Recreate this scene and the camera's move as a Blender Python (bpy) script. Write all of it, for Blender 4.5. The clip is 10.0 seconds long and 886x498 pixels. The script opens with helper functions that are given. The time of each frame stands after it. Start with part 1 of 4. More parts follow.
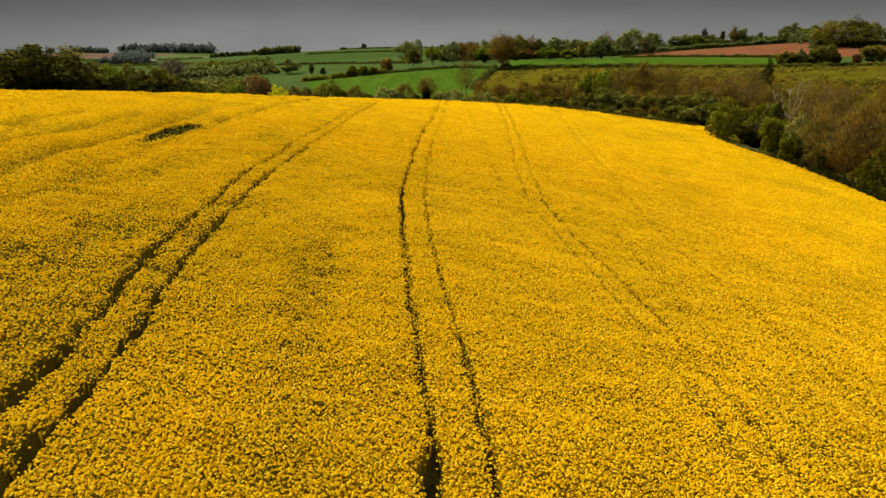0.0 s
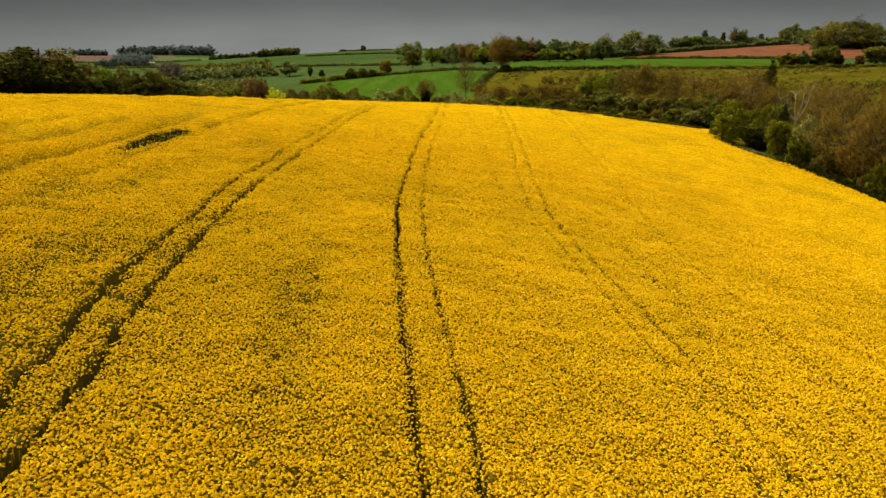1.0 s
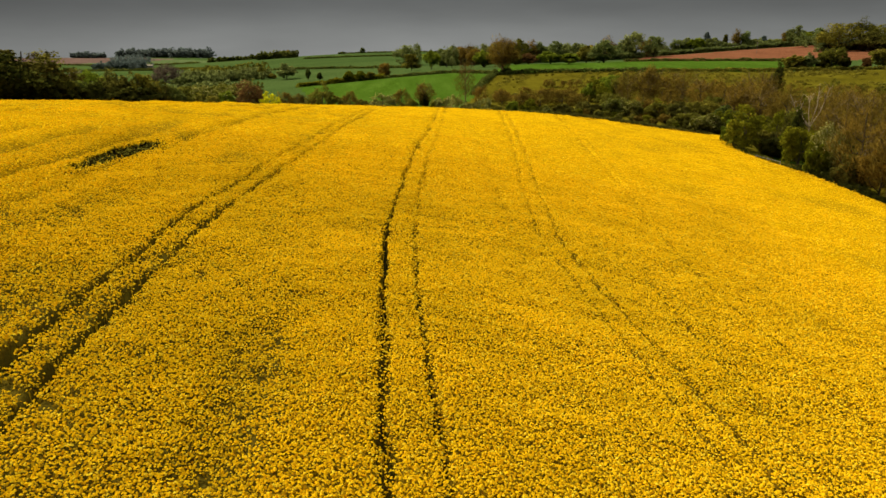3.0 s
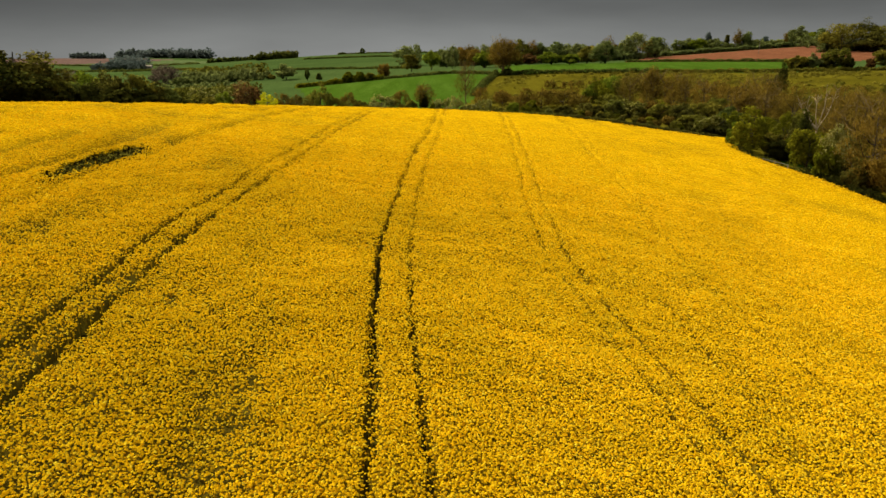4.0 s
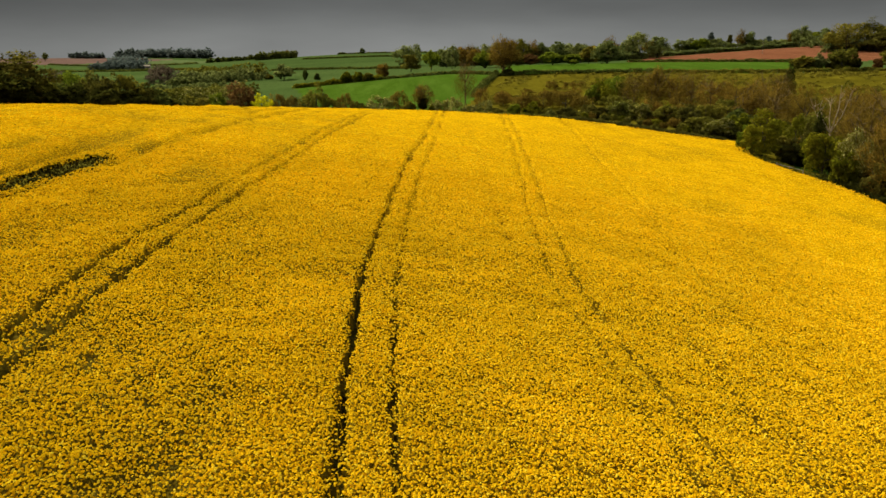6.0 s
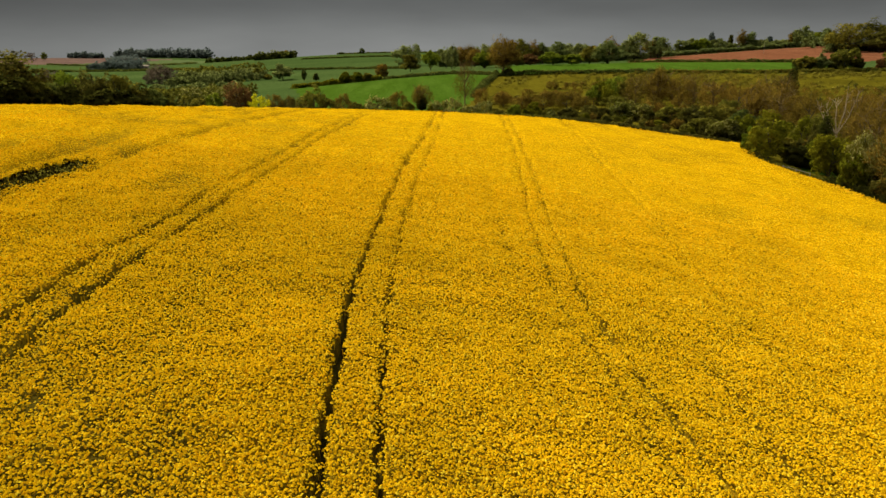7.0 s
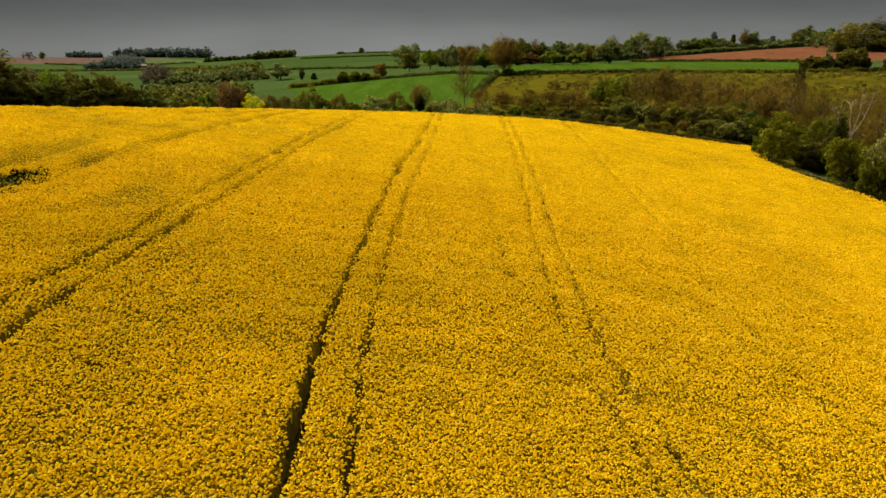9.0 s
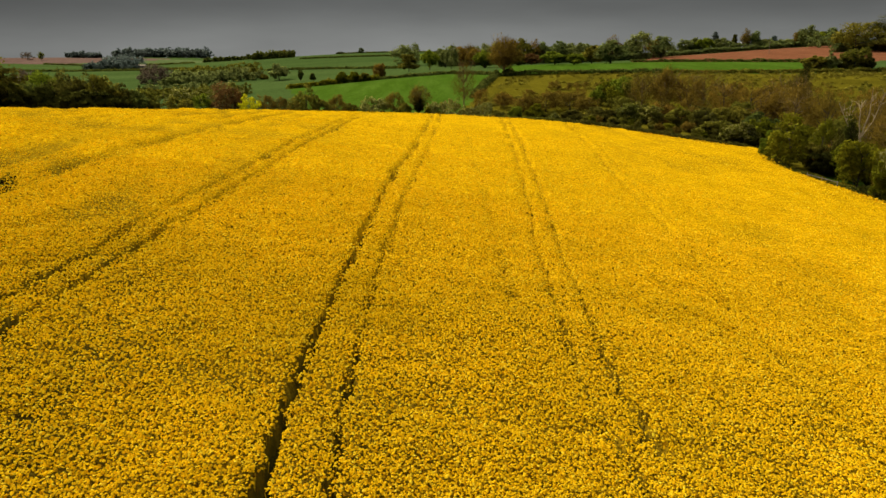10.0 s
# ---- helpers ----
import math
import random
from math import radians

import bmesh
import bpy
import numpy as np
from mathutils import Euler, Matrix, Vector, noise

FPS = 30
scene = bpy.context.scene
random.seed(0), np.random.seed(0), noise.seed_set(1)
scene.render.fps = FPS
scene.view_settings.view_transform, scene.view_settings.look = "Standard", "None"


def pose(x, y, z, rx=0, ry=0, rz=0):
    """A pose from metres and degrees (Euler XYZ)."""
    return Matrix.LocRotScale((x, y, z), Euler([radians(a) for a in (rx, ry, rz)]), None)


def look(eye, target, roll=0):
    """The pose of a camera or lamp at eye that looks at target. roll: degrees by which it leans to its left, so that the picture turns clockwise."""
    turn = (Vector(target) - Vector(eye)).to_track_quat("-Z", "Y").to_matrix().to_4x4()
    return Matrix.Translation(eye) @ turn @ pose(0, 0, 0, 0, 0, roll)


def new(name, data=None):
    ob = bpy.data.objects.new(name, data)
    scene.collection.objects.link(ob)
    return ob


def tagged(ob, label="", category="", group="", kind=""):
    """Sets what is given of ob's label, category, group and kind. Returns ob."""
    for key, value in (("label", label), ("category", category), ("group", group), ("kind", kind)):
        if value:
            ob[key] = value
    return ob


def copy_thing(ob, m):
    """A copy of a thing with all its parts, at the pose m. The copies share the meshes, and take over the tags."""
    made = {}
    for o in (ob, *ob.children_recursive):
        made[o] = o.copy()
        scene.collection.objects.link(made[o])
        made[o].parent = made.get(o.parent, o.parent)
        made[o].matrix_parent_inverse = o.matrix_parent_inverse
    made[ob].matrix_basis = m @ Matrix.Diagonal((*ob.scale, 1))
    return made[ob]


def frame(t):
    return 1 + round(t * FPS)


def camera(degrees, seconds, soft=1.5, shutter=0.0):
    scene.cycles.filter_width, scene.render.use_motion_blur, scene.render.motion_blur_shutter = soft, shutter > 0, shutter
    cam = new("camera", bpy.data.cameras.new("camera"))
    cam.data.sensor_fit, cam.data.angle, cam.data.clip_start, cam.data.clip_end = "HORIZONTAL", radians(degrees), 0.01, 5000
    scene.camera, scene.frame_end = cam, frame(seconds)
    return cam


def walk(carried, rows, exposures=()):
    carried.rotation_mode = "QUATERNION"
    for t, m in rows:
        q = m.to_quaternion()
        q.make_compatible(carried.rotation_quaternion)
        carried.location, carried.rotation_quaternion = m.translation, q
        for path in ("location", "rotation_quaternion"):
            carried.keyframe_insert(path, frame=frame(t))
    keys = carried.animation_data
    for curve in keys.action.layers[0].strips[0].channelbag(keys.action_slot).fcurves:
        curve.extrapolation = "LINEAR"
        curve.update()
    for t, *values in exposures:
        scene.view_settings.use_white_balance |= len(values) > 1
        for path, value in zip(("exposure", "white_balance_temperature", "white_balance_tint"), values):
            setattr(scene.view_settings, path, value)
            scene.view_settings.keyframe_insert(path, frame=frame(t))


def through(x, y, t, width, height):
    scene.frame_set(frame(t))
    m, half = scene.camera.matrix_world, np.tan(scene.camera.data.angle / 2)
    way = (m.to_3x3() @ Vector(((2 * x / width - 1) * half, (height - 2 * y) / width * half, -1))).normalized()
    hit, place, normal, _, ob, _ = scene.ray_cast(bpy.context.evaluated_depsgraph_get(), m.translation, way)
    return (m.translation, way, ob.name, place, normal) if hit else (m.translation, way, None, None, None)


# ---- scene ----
cam = camera(65.3, 10.0, soft=1.5)
METRES, EYE, TILT, LEAN, TURN = 37.0, 13.0, -15.7, 0.0, 0.0
ROWS = [
    (0.0, 0.0, 0.0, 0.0, 0.0, 0.0, -0.0),
    (0.5, 0.0016, 0.0466, 0.0138, -0.0, 0.07, 0.04),
    (1.0, 0.0035, 0.0998, 0.0296, -0.01, 0.14, 0.09),
    (1.5, 0.0057, 0.1497, 0.0452, -0.0, 0.21, 0.11),
    (2.0, 0.0074, 0.2042, 0.0621, -0.01, 0.25, 0.12),
    (2.5, 0.0096, 0.2546, 0.0778, -0.01, 0.28, 0.13),
    (3.0, 0.0118, 0.3083, 0.0943, -0.0, 0.31, 0.14),
    (4.5, 0.0202, 0.4535, 0.1364, 0.03, 0.36, 0.12),
    (5.0, 0.0237, 0.5019, 0.1505, 0.03, 0.36, 0.12),
    (5.5, 0.0269, 0.5453, 0.1626, 0.05, 0.35, 0.11),
    (7.0, 0.0367, 0.6752, 0.1976, 0.04, 0.36, 0.06),
    (7.5, 0.0397, 0.7152, 0.2081, 0.04, 0.35, 0.04),
    (8.0, 0.043, 0.7589, 0.2196, 0.05, 0.33, 0.02),
    (8.5, 0.0464, 0.8022, 0.2315, 0.05, 0.31, 0.01),
    (9.0, 0.0504, 0.8536, 0.2454, 0.05, 0.33, 0.02),
    (9.5, 0.0537, 0.9037, 0.2591, 0.05, 0.33, 0.02),
    (10.0, 0.0575, 0.9596, 0.2744, 0.06, 0.34, 0.03),
]
walk(cam, [(t, pose(0, 0, EYE, TILT, LEAN, TURN) @ pose(METRES * x, METRES * y, METRES * z, 90 + pitch, roll, yaw)) for t, x, y, z, yaw, pitch, roll in ROWS],
     [(0.0, 0.66), (3.0, 0.64), (6.0, 0.57), (10.0, 0.54)])

# ---- light ----
SUN_AZ, SUN_EL = -58.0, 50.0          # degrees from straight ahead (minus: to the left) and above the horizon
world = bpy.data.worlds.new("world")
scene.world = world
world.use_nodes = True
wt = world.node_tree
sky = wt.nodes.new("ShaderNodeTexSky")
sky.sky_type, sky.sun_disc = "NISHITA", False
sky.sun_elevation, sky.sun_rotation = radians(SUN_EL), radians(SUN_AZ % 360)
sky.air_density, sky.dust_density, sky.ozone_density = 1.0, 1.0, 1.0
grey = wt.nodes.new("ShaderNodeHueSaturation")
grey.inputs["Saturation"].default_value = 0.04
grey.inputs["Value"].default_value = 2.4
wt.links.new(sky.outputs[0], grey.inputs["Color"])
# thin high cloud: a hazy sky brighter overhead than low down, faintly mottled
tc = wt.nodes.new("ShaderNodeTexCoord")
sep = wt.nodes.new("ShaderNodeSeparateXYZ")
wt.links.new(tc.outputs["Generated"], sep.inputs[0])
rise = wt.nodes.new("ShaderNodeFloatCurve")
for p, (u, v) in zip(rise.mapping.curves[0].points, ((0.0, 0.134), (1.0, 1.0))):
    p.location = u, v
for u, v in ((0.03, 0.091), (0.09, 0.049), (0.3, 0.37), (0.6, 0.78)):
    rise.mapping.curves[0].points.new(u, v)
rise.mapping.update()
wt.links.new(sep.outputs["Z"], rise.inputs["Value"])
cloud = wt.nodes.new("ShaderNodeTexNoise")
cloud.inputs["Scale"].default_value, cloud.inputs["Detail"].default_value = 5.0, 5.0
flat = wt.nodes.new("ShaderNodeMapping")
flat.inputs["Scale"].default_value = (1, 1, 5)
wt.links.new(tc.outputs["Generated"], flat.inputs[0])
wt.links.new(flat.outputs[0], cloud.inputs["Vector"])
mottle = wt.nodes.new("ShaderNodeMapRange")
mottle.inputs["To Min"].default_value, mottle.inputs["To Max"].default_value = 0.8, 1.2
wt.links.new(cloud.outputs["Fac"], mottle.inputs["Value"])
times = wt.nodes.new("ShaderNodeMath")
times.operation = "MULTIPLY"
across = wt.nodes.new("ShaderNodeMapRange")     # sky dimmed to the left and slightly far right, like lens vignetting
across.inputs["From Min"].default_value, across.inputs["From Max"].default_value = -0.6, 0.6
wt.links.new(sep.outputs["X"], across.inputs["Value"])
side = wt.nodes.new("ShaderNodeFloatCurve")
for p, (u, v) in zip(side.mapping.curves[0].points, ((0.0, 0.42), (1.0, 0.98))):
    p.location = u, v
for u, v in ((0.3, 0.82), (0.55, 1.0), (0.8, 1.0)):
    side.mapping.curves[0].points.new(u, v)
side.mapping.update()
wt.links.new(across.outputs[0], side.inputs["Value"])
drift = wt.nodes.new("ShaderNodeMath")
drift.operation = "MULTIPLY"
wt.links.new(rise.outputs[0], drift.inputs[0])
wt.links.new(side.outputs[0], drift.inputs[1])
wt.links.new(drift.outputs[0], times.inputs[0])
wt.links.new(mottle.outputs[0], times.inputs[1])
veil = wt.nodes.new("ShaderNodeVectorMath")
veil.operation = "SCALE"
tint = wt.nodes.new("ShaderNodeMix")
tint.data_type, tint.blend_type = "RGBA", "MULTIPLY"
tint.inputs[0].default_value, tint.inputs[7].default_value = 1.0, (0.97, 1.0, 0.98, 1)
wt.links.new(grey.outputs[0], tint.inputs[6])
wt.links.new(tint.outputs[2], veil.inputs[0])
wt.links.new(times.outputs[0], veil.inputs["Scale"])
wt.links.new(veil.outputs[0], wt.nodes["Background"].inputs["Color"])
wt.nodes["Background"].inputs["Strength"].default_value = 0.125
sun = new("sun", bpy.data.lights.new("sun", "SUN"))
sun.data.energy, sun.data.angle, sun.data.color = 4.4, radians(0.6), (1.0, 0.91, 0.74)
a, e = radians(SUN_AZ), radians(SUN_EL)
sun.matrix_world = look((0, 0, 60), Vector((0, 0, 60)) - Vector((math.sin(a) * math.cos(e), math.cos(a) * math.cos(e), math.sin(e))))


# ---- materials ----
def material(name, rough=0.8):
    m = bpy.data.materials.new(name)
    m.use_nodes = True
    b = m.node_tree.nodes["Principled BSDF"]
    b.inputs["Roughness"].default_value = rough
    b.inputs["Specular IOR Level"].default_value = 0.0
    return m, m.node_tree, b


def ramp(nt, fac, stops):
    r = nt.nodes.new("ShaderNodeValToRGB")
    while len(r.color_ramp.elements) < len(stops):
        r.color_ramp.elements.new(0.5)
    for el, (p, c) in zip(r.color_ramp.elements, stops):
        el.position, el.color = p, (*c, 1)
    nt.links.new(fac, r.inputs[0])
    return r.outputs[0]


def grain(nt, scale, detail=4.0, rough=0.6, stretch=None):
    tc = nt.nodes.new("ShaderNodeNewGeometry")
    n = nt.nodes.new("ShaderNodeTexNoise")
    n.inputs["Scale"].default_value, n.inputs["Detail"].default_value, n.inputs["Roughness"].default_value = scale, detail, rough
    out = tc.outputs["Position"]
    if stretch:
        mp = nt.nodes.new("ShaderNodeMapping")
        mp.inputs["Rotation"].default_value = (0, 0, radians(stretch[0]))
        mp.inputs["Scale"].default_value = (stretch[1], 1, 1)
        nt.links.new(out, mp.inputs[0])
        out = mp.outputs[0]
    nt.links.new(out, n.inputs["Vector"])
    return n.outputs["Fac"]


def blend(nt, fac, a, b, kind="MIX"):
    m = nt.nodes.new("ShaderNodeMix")
    m.data_type, m.blend_type = "RGBA", kind
    for sock, v in ((m.inputs[0], fac), (m.inputs[6], a), (m.inputs[7], b)):
        if isinstance(v, (int, float)):
            sock.default_value = v
        elif isinstance(v, tuple):
            sock.default_value = (*v, 1)
        else:
            nt.links.new(v, sock)
    return m.outputs[2]


def bumped(nt, b, height, strength, distance):
    n = nt.nodes.new("ShaderNodeBump")
    n.inputs["Strength"].default_value, n.inputs["Distance"].default_value = strength, distance
    nt.links.new(height, n.inputs["Height"])
    nt.links.new(n.outputs[0], b.inputs["Normal"])


def land(name, dark, mid, light, fine=1.2, wide=0.03, stretch=None, relief=0.3):
    """Grass, soil or rough pasture: patches, finer tufts and relief."""
    m, nt, b = material(name, 0.95)
    c1 = ramp(nt, grain(nt, wide, 5, 0.6, stretch), [(0.3, dark), (0.5, mid), (0.72, light)])
    c2 = ramp(nt, grain(nt, fine, 5, 0.7), [(0.3, (0.55, 0.55, 0.55)), (0.7, (1.3, 1.3, 1.3))])
    nt.links.new(blend(nt, 1.0, c1, c2, "MULTIPLY"), b.inputs["Base Color"])
    bumped(nt, b, grain(nt, fine, 5, 0.7), 0.8, relief)
    return m


def leaves(name, dark, mid, light, patch=0.25, through=0.72):
    """Foliage: a colour for each leaf clump, and patches of tone over the crown."""
    m, nt, b = material(name, 0.7)
    g = nt.nodes.new("ShaderNodeNewGeometry")
    info = nt.nodes.new("ShaderNodeObjectInfo")
    c1 = ramp(nt, g.outputs["Random Per Island"], [(0.0, dark), (0.5, mid), (1.0, light)])
    c2 = ramp(nt, grain(nt, patch, 3), [(0.3, (0.65, 0.65, 0.65)), (0.7, (1.25, 1.25, 1.25))])
    c3 = ramp(nt, info.outputs["Random"], [(0.0, (0.8, 0.86, 0.8)), (1.0, (1.15, 1.08, 1.0))])
    col = blend(nt, 1.0, blend(nt, 1.0, c1, c2, "MULTIPLY"), c3, "MULTIPLY")
    nt.links.new(col, b.inputs["Base Color"])
    if through:
        t = nt.nodes.new("ShaderNodeBsdfTranslucent")
        nt.links.new(col, t.inputs[0])
        mix = nt.nodes.new("ShaderNodeMixShader")
        mix.inputs[0].default_value = through
        nt.links.new(b.outputs[0], mix.inputs[1])
        nt.links.new(t.outputs[0], mix.inputs[2])
        nt.links.new(mix.outputs[0], nt.nodes["Material Output"].inputs["Surface"])
    return m


MEADOW = land("meadow", (0.028, 0.047, 0.011), (0.037, 0.059, 0.014), (0.049, 0.073, 0.019), 0.5, 0.012, (20, 0.3))
LUSH = land("young_corn", (0.029, 0.058, 0.004), (0.037, 0.070, 0.006), (0.048, 0.085, 0.009), 0.8, 0.02, (35, 6.0), 0.1)
ROUGH = land("rough_pasture", (0.045, 0.037, 0.003), (0.068, 0.056, 0.004), (0.095, 0.078, 0.006), 0.6, 0.05)
SOIL = land("red_soil", (0.095, 0.036, 0.016), (0.12, 0.046, 0.021), (0.145, 0.058, 0.027), 1.0, 0.03, (60, 5.0), 0.15)
PALE = land("pale_pasture", (0.05, 0.068, 0.022), (0.06, 0.08, 0.027), (0.072, 0.092, 0.032), 0.4, 0.02)
FALLOW = land("far_ploughland", (0.075, 0.045, 0.034), (0.09, 0.055, 0.042), (0.11, 0.07, 0.052), 0.4, 0.02)
EARTH = land("crop_floor", (0.03, 0.035, 0.012), (0.045, 0.05, 0.016), (0.06, 0.06, 0.02), 3.0, 0.2)

LEAF = {
    "green": leaves("leaf_green", (0.104, 0.104, 0.006), (0.130, 0.128, 0.007), (0.160, 0.154, 0.010)),
    "dark": leaves("leaf_dark", (0.070, 0.082, 0.015), (0.086, 0.100, 0.019), (0.105, 0.120, 0.024)),
    "fresh": leaves("leaf_fresh", (0.11, 0.14, 0.010), (0.14, 0.17, 0.013), (0.175, 0.205, 0.017)),
    "olive": leaves("leaf_olive", (0.112, 0.101, 0.013), (0.14, 0.125, 0.016), (0.168, 0.149, 0.020)),
    "russet": leaves("leaf_russet", (0.115, 0.058, 0.018), (0.14, 0.072, 0.022), (0.165, 0.088, 0.026)),
    "gold": leaves("leaf_gold", (0.46, 0.42, 0.006), (0.56, 0.52, 0.008), (0.62, 0.58, 0.012)),
    "blossom": leaves("leaf_blossom", (0.095, 0.094, 0.010), (0.13, 0.126, 0.016), (0.27, 0.245, 0.075)),
    "may": leaves("leaf_may", (0.15, 0.14, 0.018), (0.20, 0.186, 0.036), (0.40, 0.36, 0.12)),
    # spring green of the far trees, paled and greyed to include haze
    "spring": leaves("leaf_spring_hazed", (0.120, 0.138, 0.036), (0.146, 0.166, 0.045), (0.175, 0.194, 0.056)),
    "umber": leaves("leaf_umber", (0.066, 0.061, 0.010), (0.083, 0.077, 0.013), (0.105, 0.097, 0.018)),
    # ivy-dark leaf, darkened further for hedge-foot shade and lens vignetting
    "deep": leaves("leaf_deep_shaded", (0.036, 0.038, 0.006), (0.045, 0.047, 0.008), (0.056, 0.058, 0.010)),
    "twig": leaves("twig_brown", (0.128, 0.082, 0.012), (0.162, 0.104, 0.015), (0.20, 0.132, 0.020), through=0.4),
    "mauve": leaves("twig_mauve", (0.082, 0.062, 0.042), (0.105, 0.08, 0.055), (0.13, 0.10, 0.07), through=0.4),
    # far woods and skyline conifers: distance haze mixed into the leaf colour
    "blue": leaves("leaf_hazed_blue", (0.082, 0.102, 0.092), (0.096, 0.118, 0.106), (0.112, 0.136, 0.122)),
}


def bark_material(name, dark, light):
    m, nt, b = material(name, 0.9)
    nt.links.new(ramp(nt, grain(nt, 3.0, 6, 0.7), [(0.3, dark), (0.7, light)]), b.inputs["Base Color"])
    bumped(nt, b, grain(nt, 6.0, 5), 0.6, 0.05)
    return m


BARK = bark_material("bark", (0.03, 0.024, 0.016), (0.085, 0.07, 0.05))
LIMB = bark_material("grey_brown_bark", (0.085, 0.058, 0.022), (0.18, 0.125, 0.052))
PALE_BARK = bark_material("pale_dead_wood", (0.20, 0.145, 0.075), (0.36, 0.28, 0.16))


def crop_material():
    """Rape in flower: yellow heads, stems browned for the shade between heads, by the height along each plant."""
    m, nt, b = material("rape_flower", 0.6)
    g = nt.nodes.new("ShaderNodeNewGeometry")
    at = nt.nodes.new("ShaderNodeAttribute")
    at.attribute_name = "along"
    yellow = ramp(nt, g.outputs["Random Per Island"], [(0.0, (0.65, 0.352, 0.003)), (0.35, (0.73, 0.44, 0.004)), (0.85, (0.78, 0.497, 0.008)), (1.0, (0.80, 0.60, 0.03))])
    tone = ramp(nt, grain(nt, 0.12, 4), [(0.3, (0.86, 0.86, 0.8)), (0.7, (1.05, 1.04, 1.0))])
    col = blend(nt, 1.0, yellow, tone, "MULTIPLY")
    f = ramp(nt, at.outputs["Fac"], [(0.1, (0, 0, 0)), (0.6, (1, 1, 1))])
    col = blend(nt, f, (0.11, 0.074, 0.005), col)
    nt.links.new(col, b.inputs["Base Color"])
    t = nt.nodes.new("ShaderNodeBsdfTranslucent")
    nt.links.new(col, t.inputs[0])
    mix = nt.nodes.new("ShaderNodeMixShader")
    mix.inputs[0].default_value = 0.3
    nt.links.new(b.outputs[0], mix.inputs[1])
    nt.links.new(t.outputs[0], mix.inputs[2])
    nt.links.new(mix.outputs[0], nt.nodes["Material Output"].inputs["Surface"])
    return m


RAPE = crop_material()


def roof_material():
    """The crop seen from afar: flower heads of two sizes, the shade in their gaps put into the colour."""
    m, nt, b = material("rape_roof", 0.9)
    tone = ramp(nt, grain(nt, 0.25, 5, 0.6), [(0.3, (0.425, 0.233, 0.002)), (0.5, (0.50, 0.281, 0.002)), (0.72, (0.575, 0.326, 0.003))])
    heads = ramp(nt, grain(nt, 7.0, 3, 0.6), [(0.36, (0.55, 0.55, 0.55)), (0.58, (0.98, 0.98, 0.98))])
    tufts = ramp(nt, grain(nt, 1.6, 3, 0.6), [(0.3, (0.72, 0.72, 0.72)), (0.6, (1.05, 1.05, 1.05))])
    full = blend(nt, 1.0, blend(nt, 1.0, tone, heads, "MULTIPLY"), tufts, "MULTIPLY")
    at = nt.nodes.new("ShaderNodeAttribute")        # thin stands show stems; shade is painted into tracks and nearer gaps
    at.attribute_name = "sparse_shade"
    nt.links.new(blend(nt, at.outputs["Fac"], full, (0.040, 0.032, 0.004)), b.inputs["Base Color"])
    bumped(nt, b, grain(nt, 4.0, 4, 0.7), 0.9, 0.14)
    return m


ROOF = roof_material()
# leaves and stems below the flowers, their deep shade put into the colour
UNDER = land("rape_leaf_shaded", (0.016, 0.013, 0.002), (0.028, 0.022, 0.003), (0.050, 0.038, 0.005), 6.0, 0.6, None, 0.08)


# ---- the lie of the land ----
def smooth(t):
    t = np.clip(t, 0, 1)
    return t * t * (3 - 2 * t)


def lattice(x, y, size, seed):
    """Smooth random values from 0 to 1 on a square lattice of that size in metres."""
    x, y = np.asarray(x, float) / size + 900, np.asarray(y, float) / size + 900
    i, j = np.floor(x).astype(np.int64), np.floor(y).astype(np.int64)
    u, v = smooth(x - i), smooth(y - j)

    def h(p, q):
        n = (p * 374761393 + q * 668265263 + seed * 974634) & 0x7FFFFFFF
        n = ((n ^ (n >> 13)) * 1274126177) & 0x7FFFFFFF
        return ((n ^ (n >> 16)) & 0xFFFF) / 65535.0

    return (h(i, j) * (1 - u) + h(i + 1, j) * u) * (1 - v) + (h(i, j + 1) * (1 - u) + h(i + 1, j + 1) * u) * v


def canopy(x, y):
    """Height of the flowering crop: a shoulder of land that falls to the right and away."""
    x, y = np.asarray(x, float) / 100, np.asarray(y, float) / 100
    return (0.57 - 19.47 * x - 0.68 * y - 5.79 * x * x + 3.85 * x * y + 1.32 * y * y
            - 0.22 * x**3 + 1.85 * x * x * y + 1.47 * x * y * y - 0.59 * y**3) - 1.9 * smooth((-x - 0.45) / 0.55) + 1.1 * np.exp(-((x + 0.02) / 0.24) ** 2 - ((y - 1.06) / 0.27) ** 2)


CROP = 1.25     # height of the plants
HILLS = [(0, 330, 140, -8.8), (-150, 340, 140, -2.7), (150, 240, 120, -4.5), (130, 130, 90, -12.0), (250, 400, 140, 0.7), (40, 450, 110, 12.8), (420, 420, 180, 2.1),
         (-120, 560, 150, -4.2), (-60, 760, 190, 11.6), (150, 650, 150, -2.0), (300, 640, 120, 1.1), (420, 720, 160, 15.1), (-350, 700, 240, -12.3)]
FAR_HILLS = [(-120, 1250, 260, 24.5), (250, 1000, 300, -5.4), (-700, 1100, 330, -6.5), (-800, 1800, 420, 15.0), (0, 1900, 600, 5.1), (800, 900, 400, 16.8),
             (1300, 1700, 800, 13.1), (-1600, 900, 700, 11.7), (-250, 430, 120, -8.2), (-300, 180, 160, 8.9), (-400, 1400, 280, -12.0)]


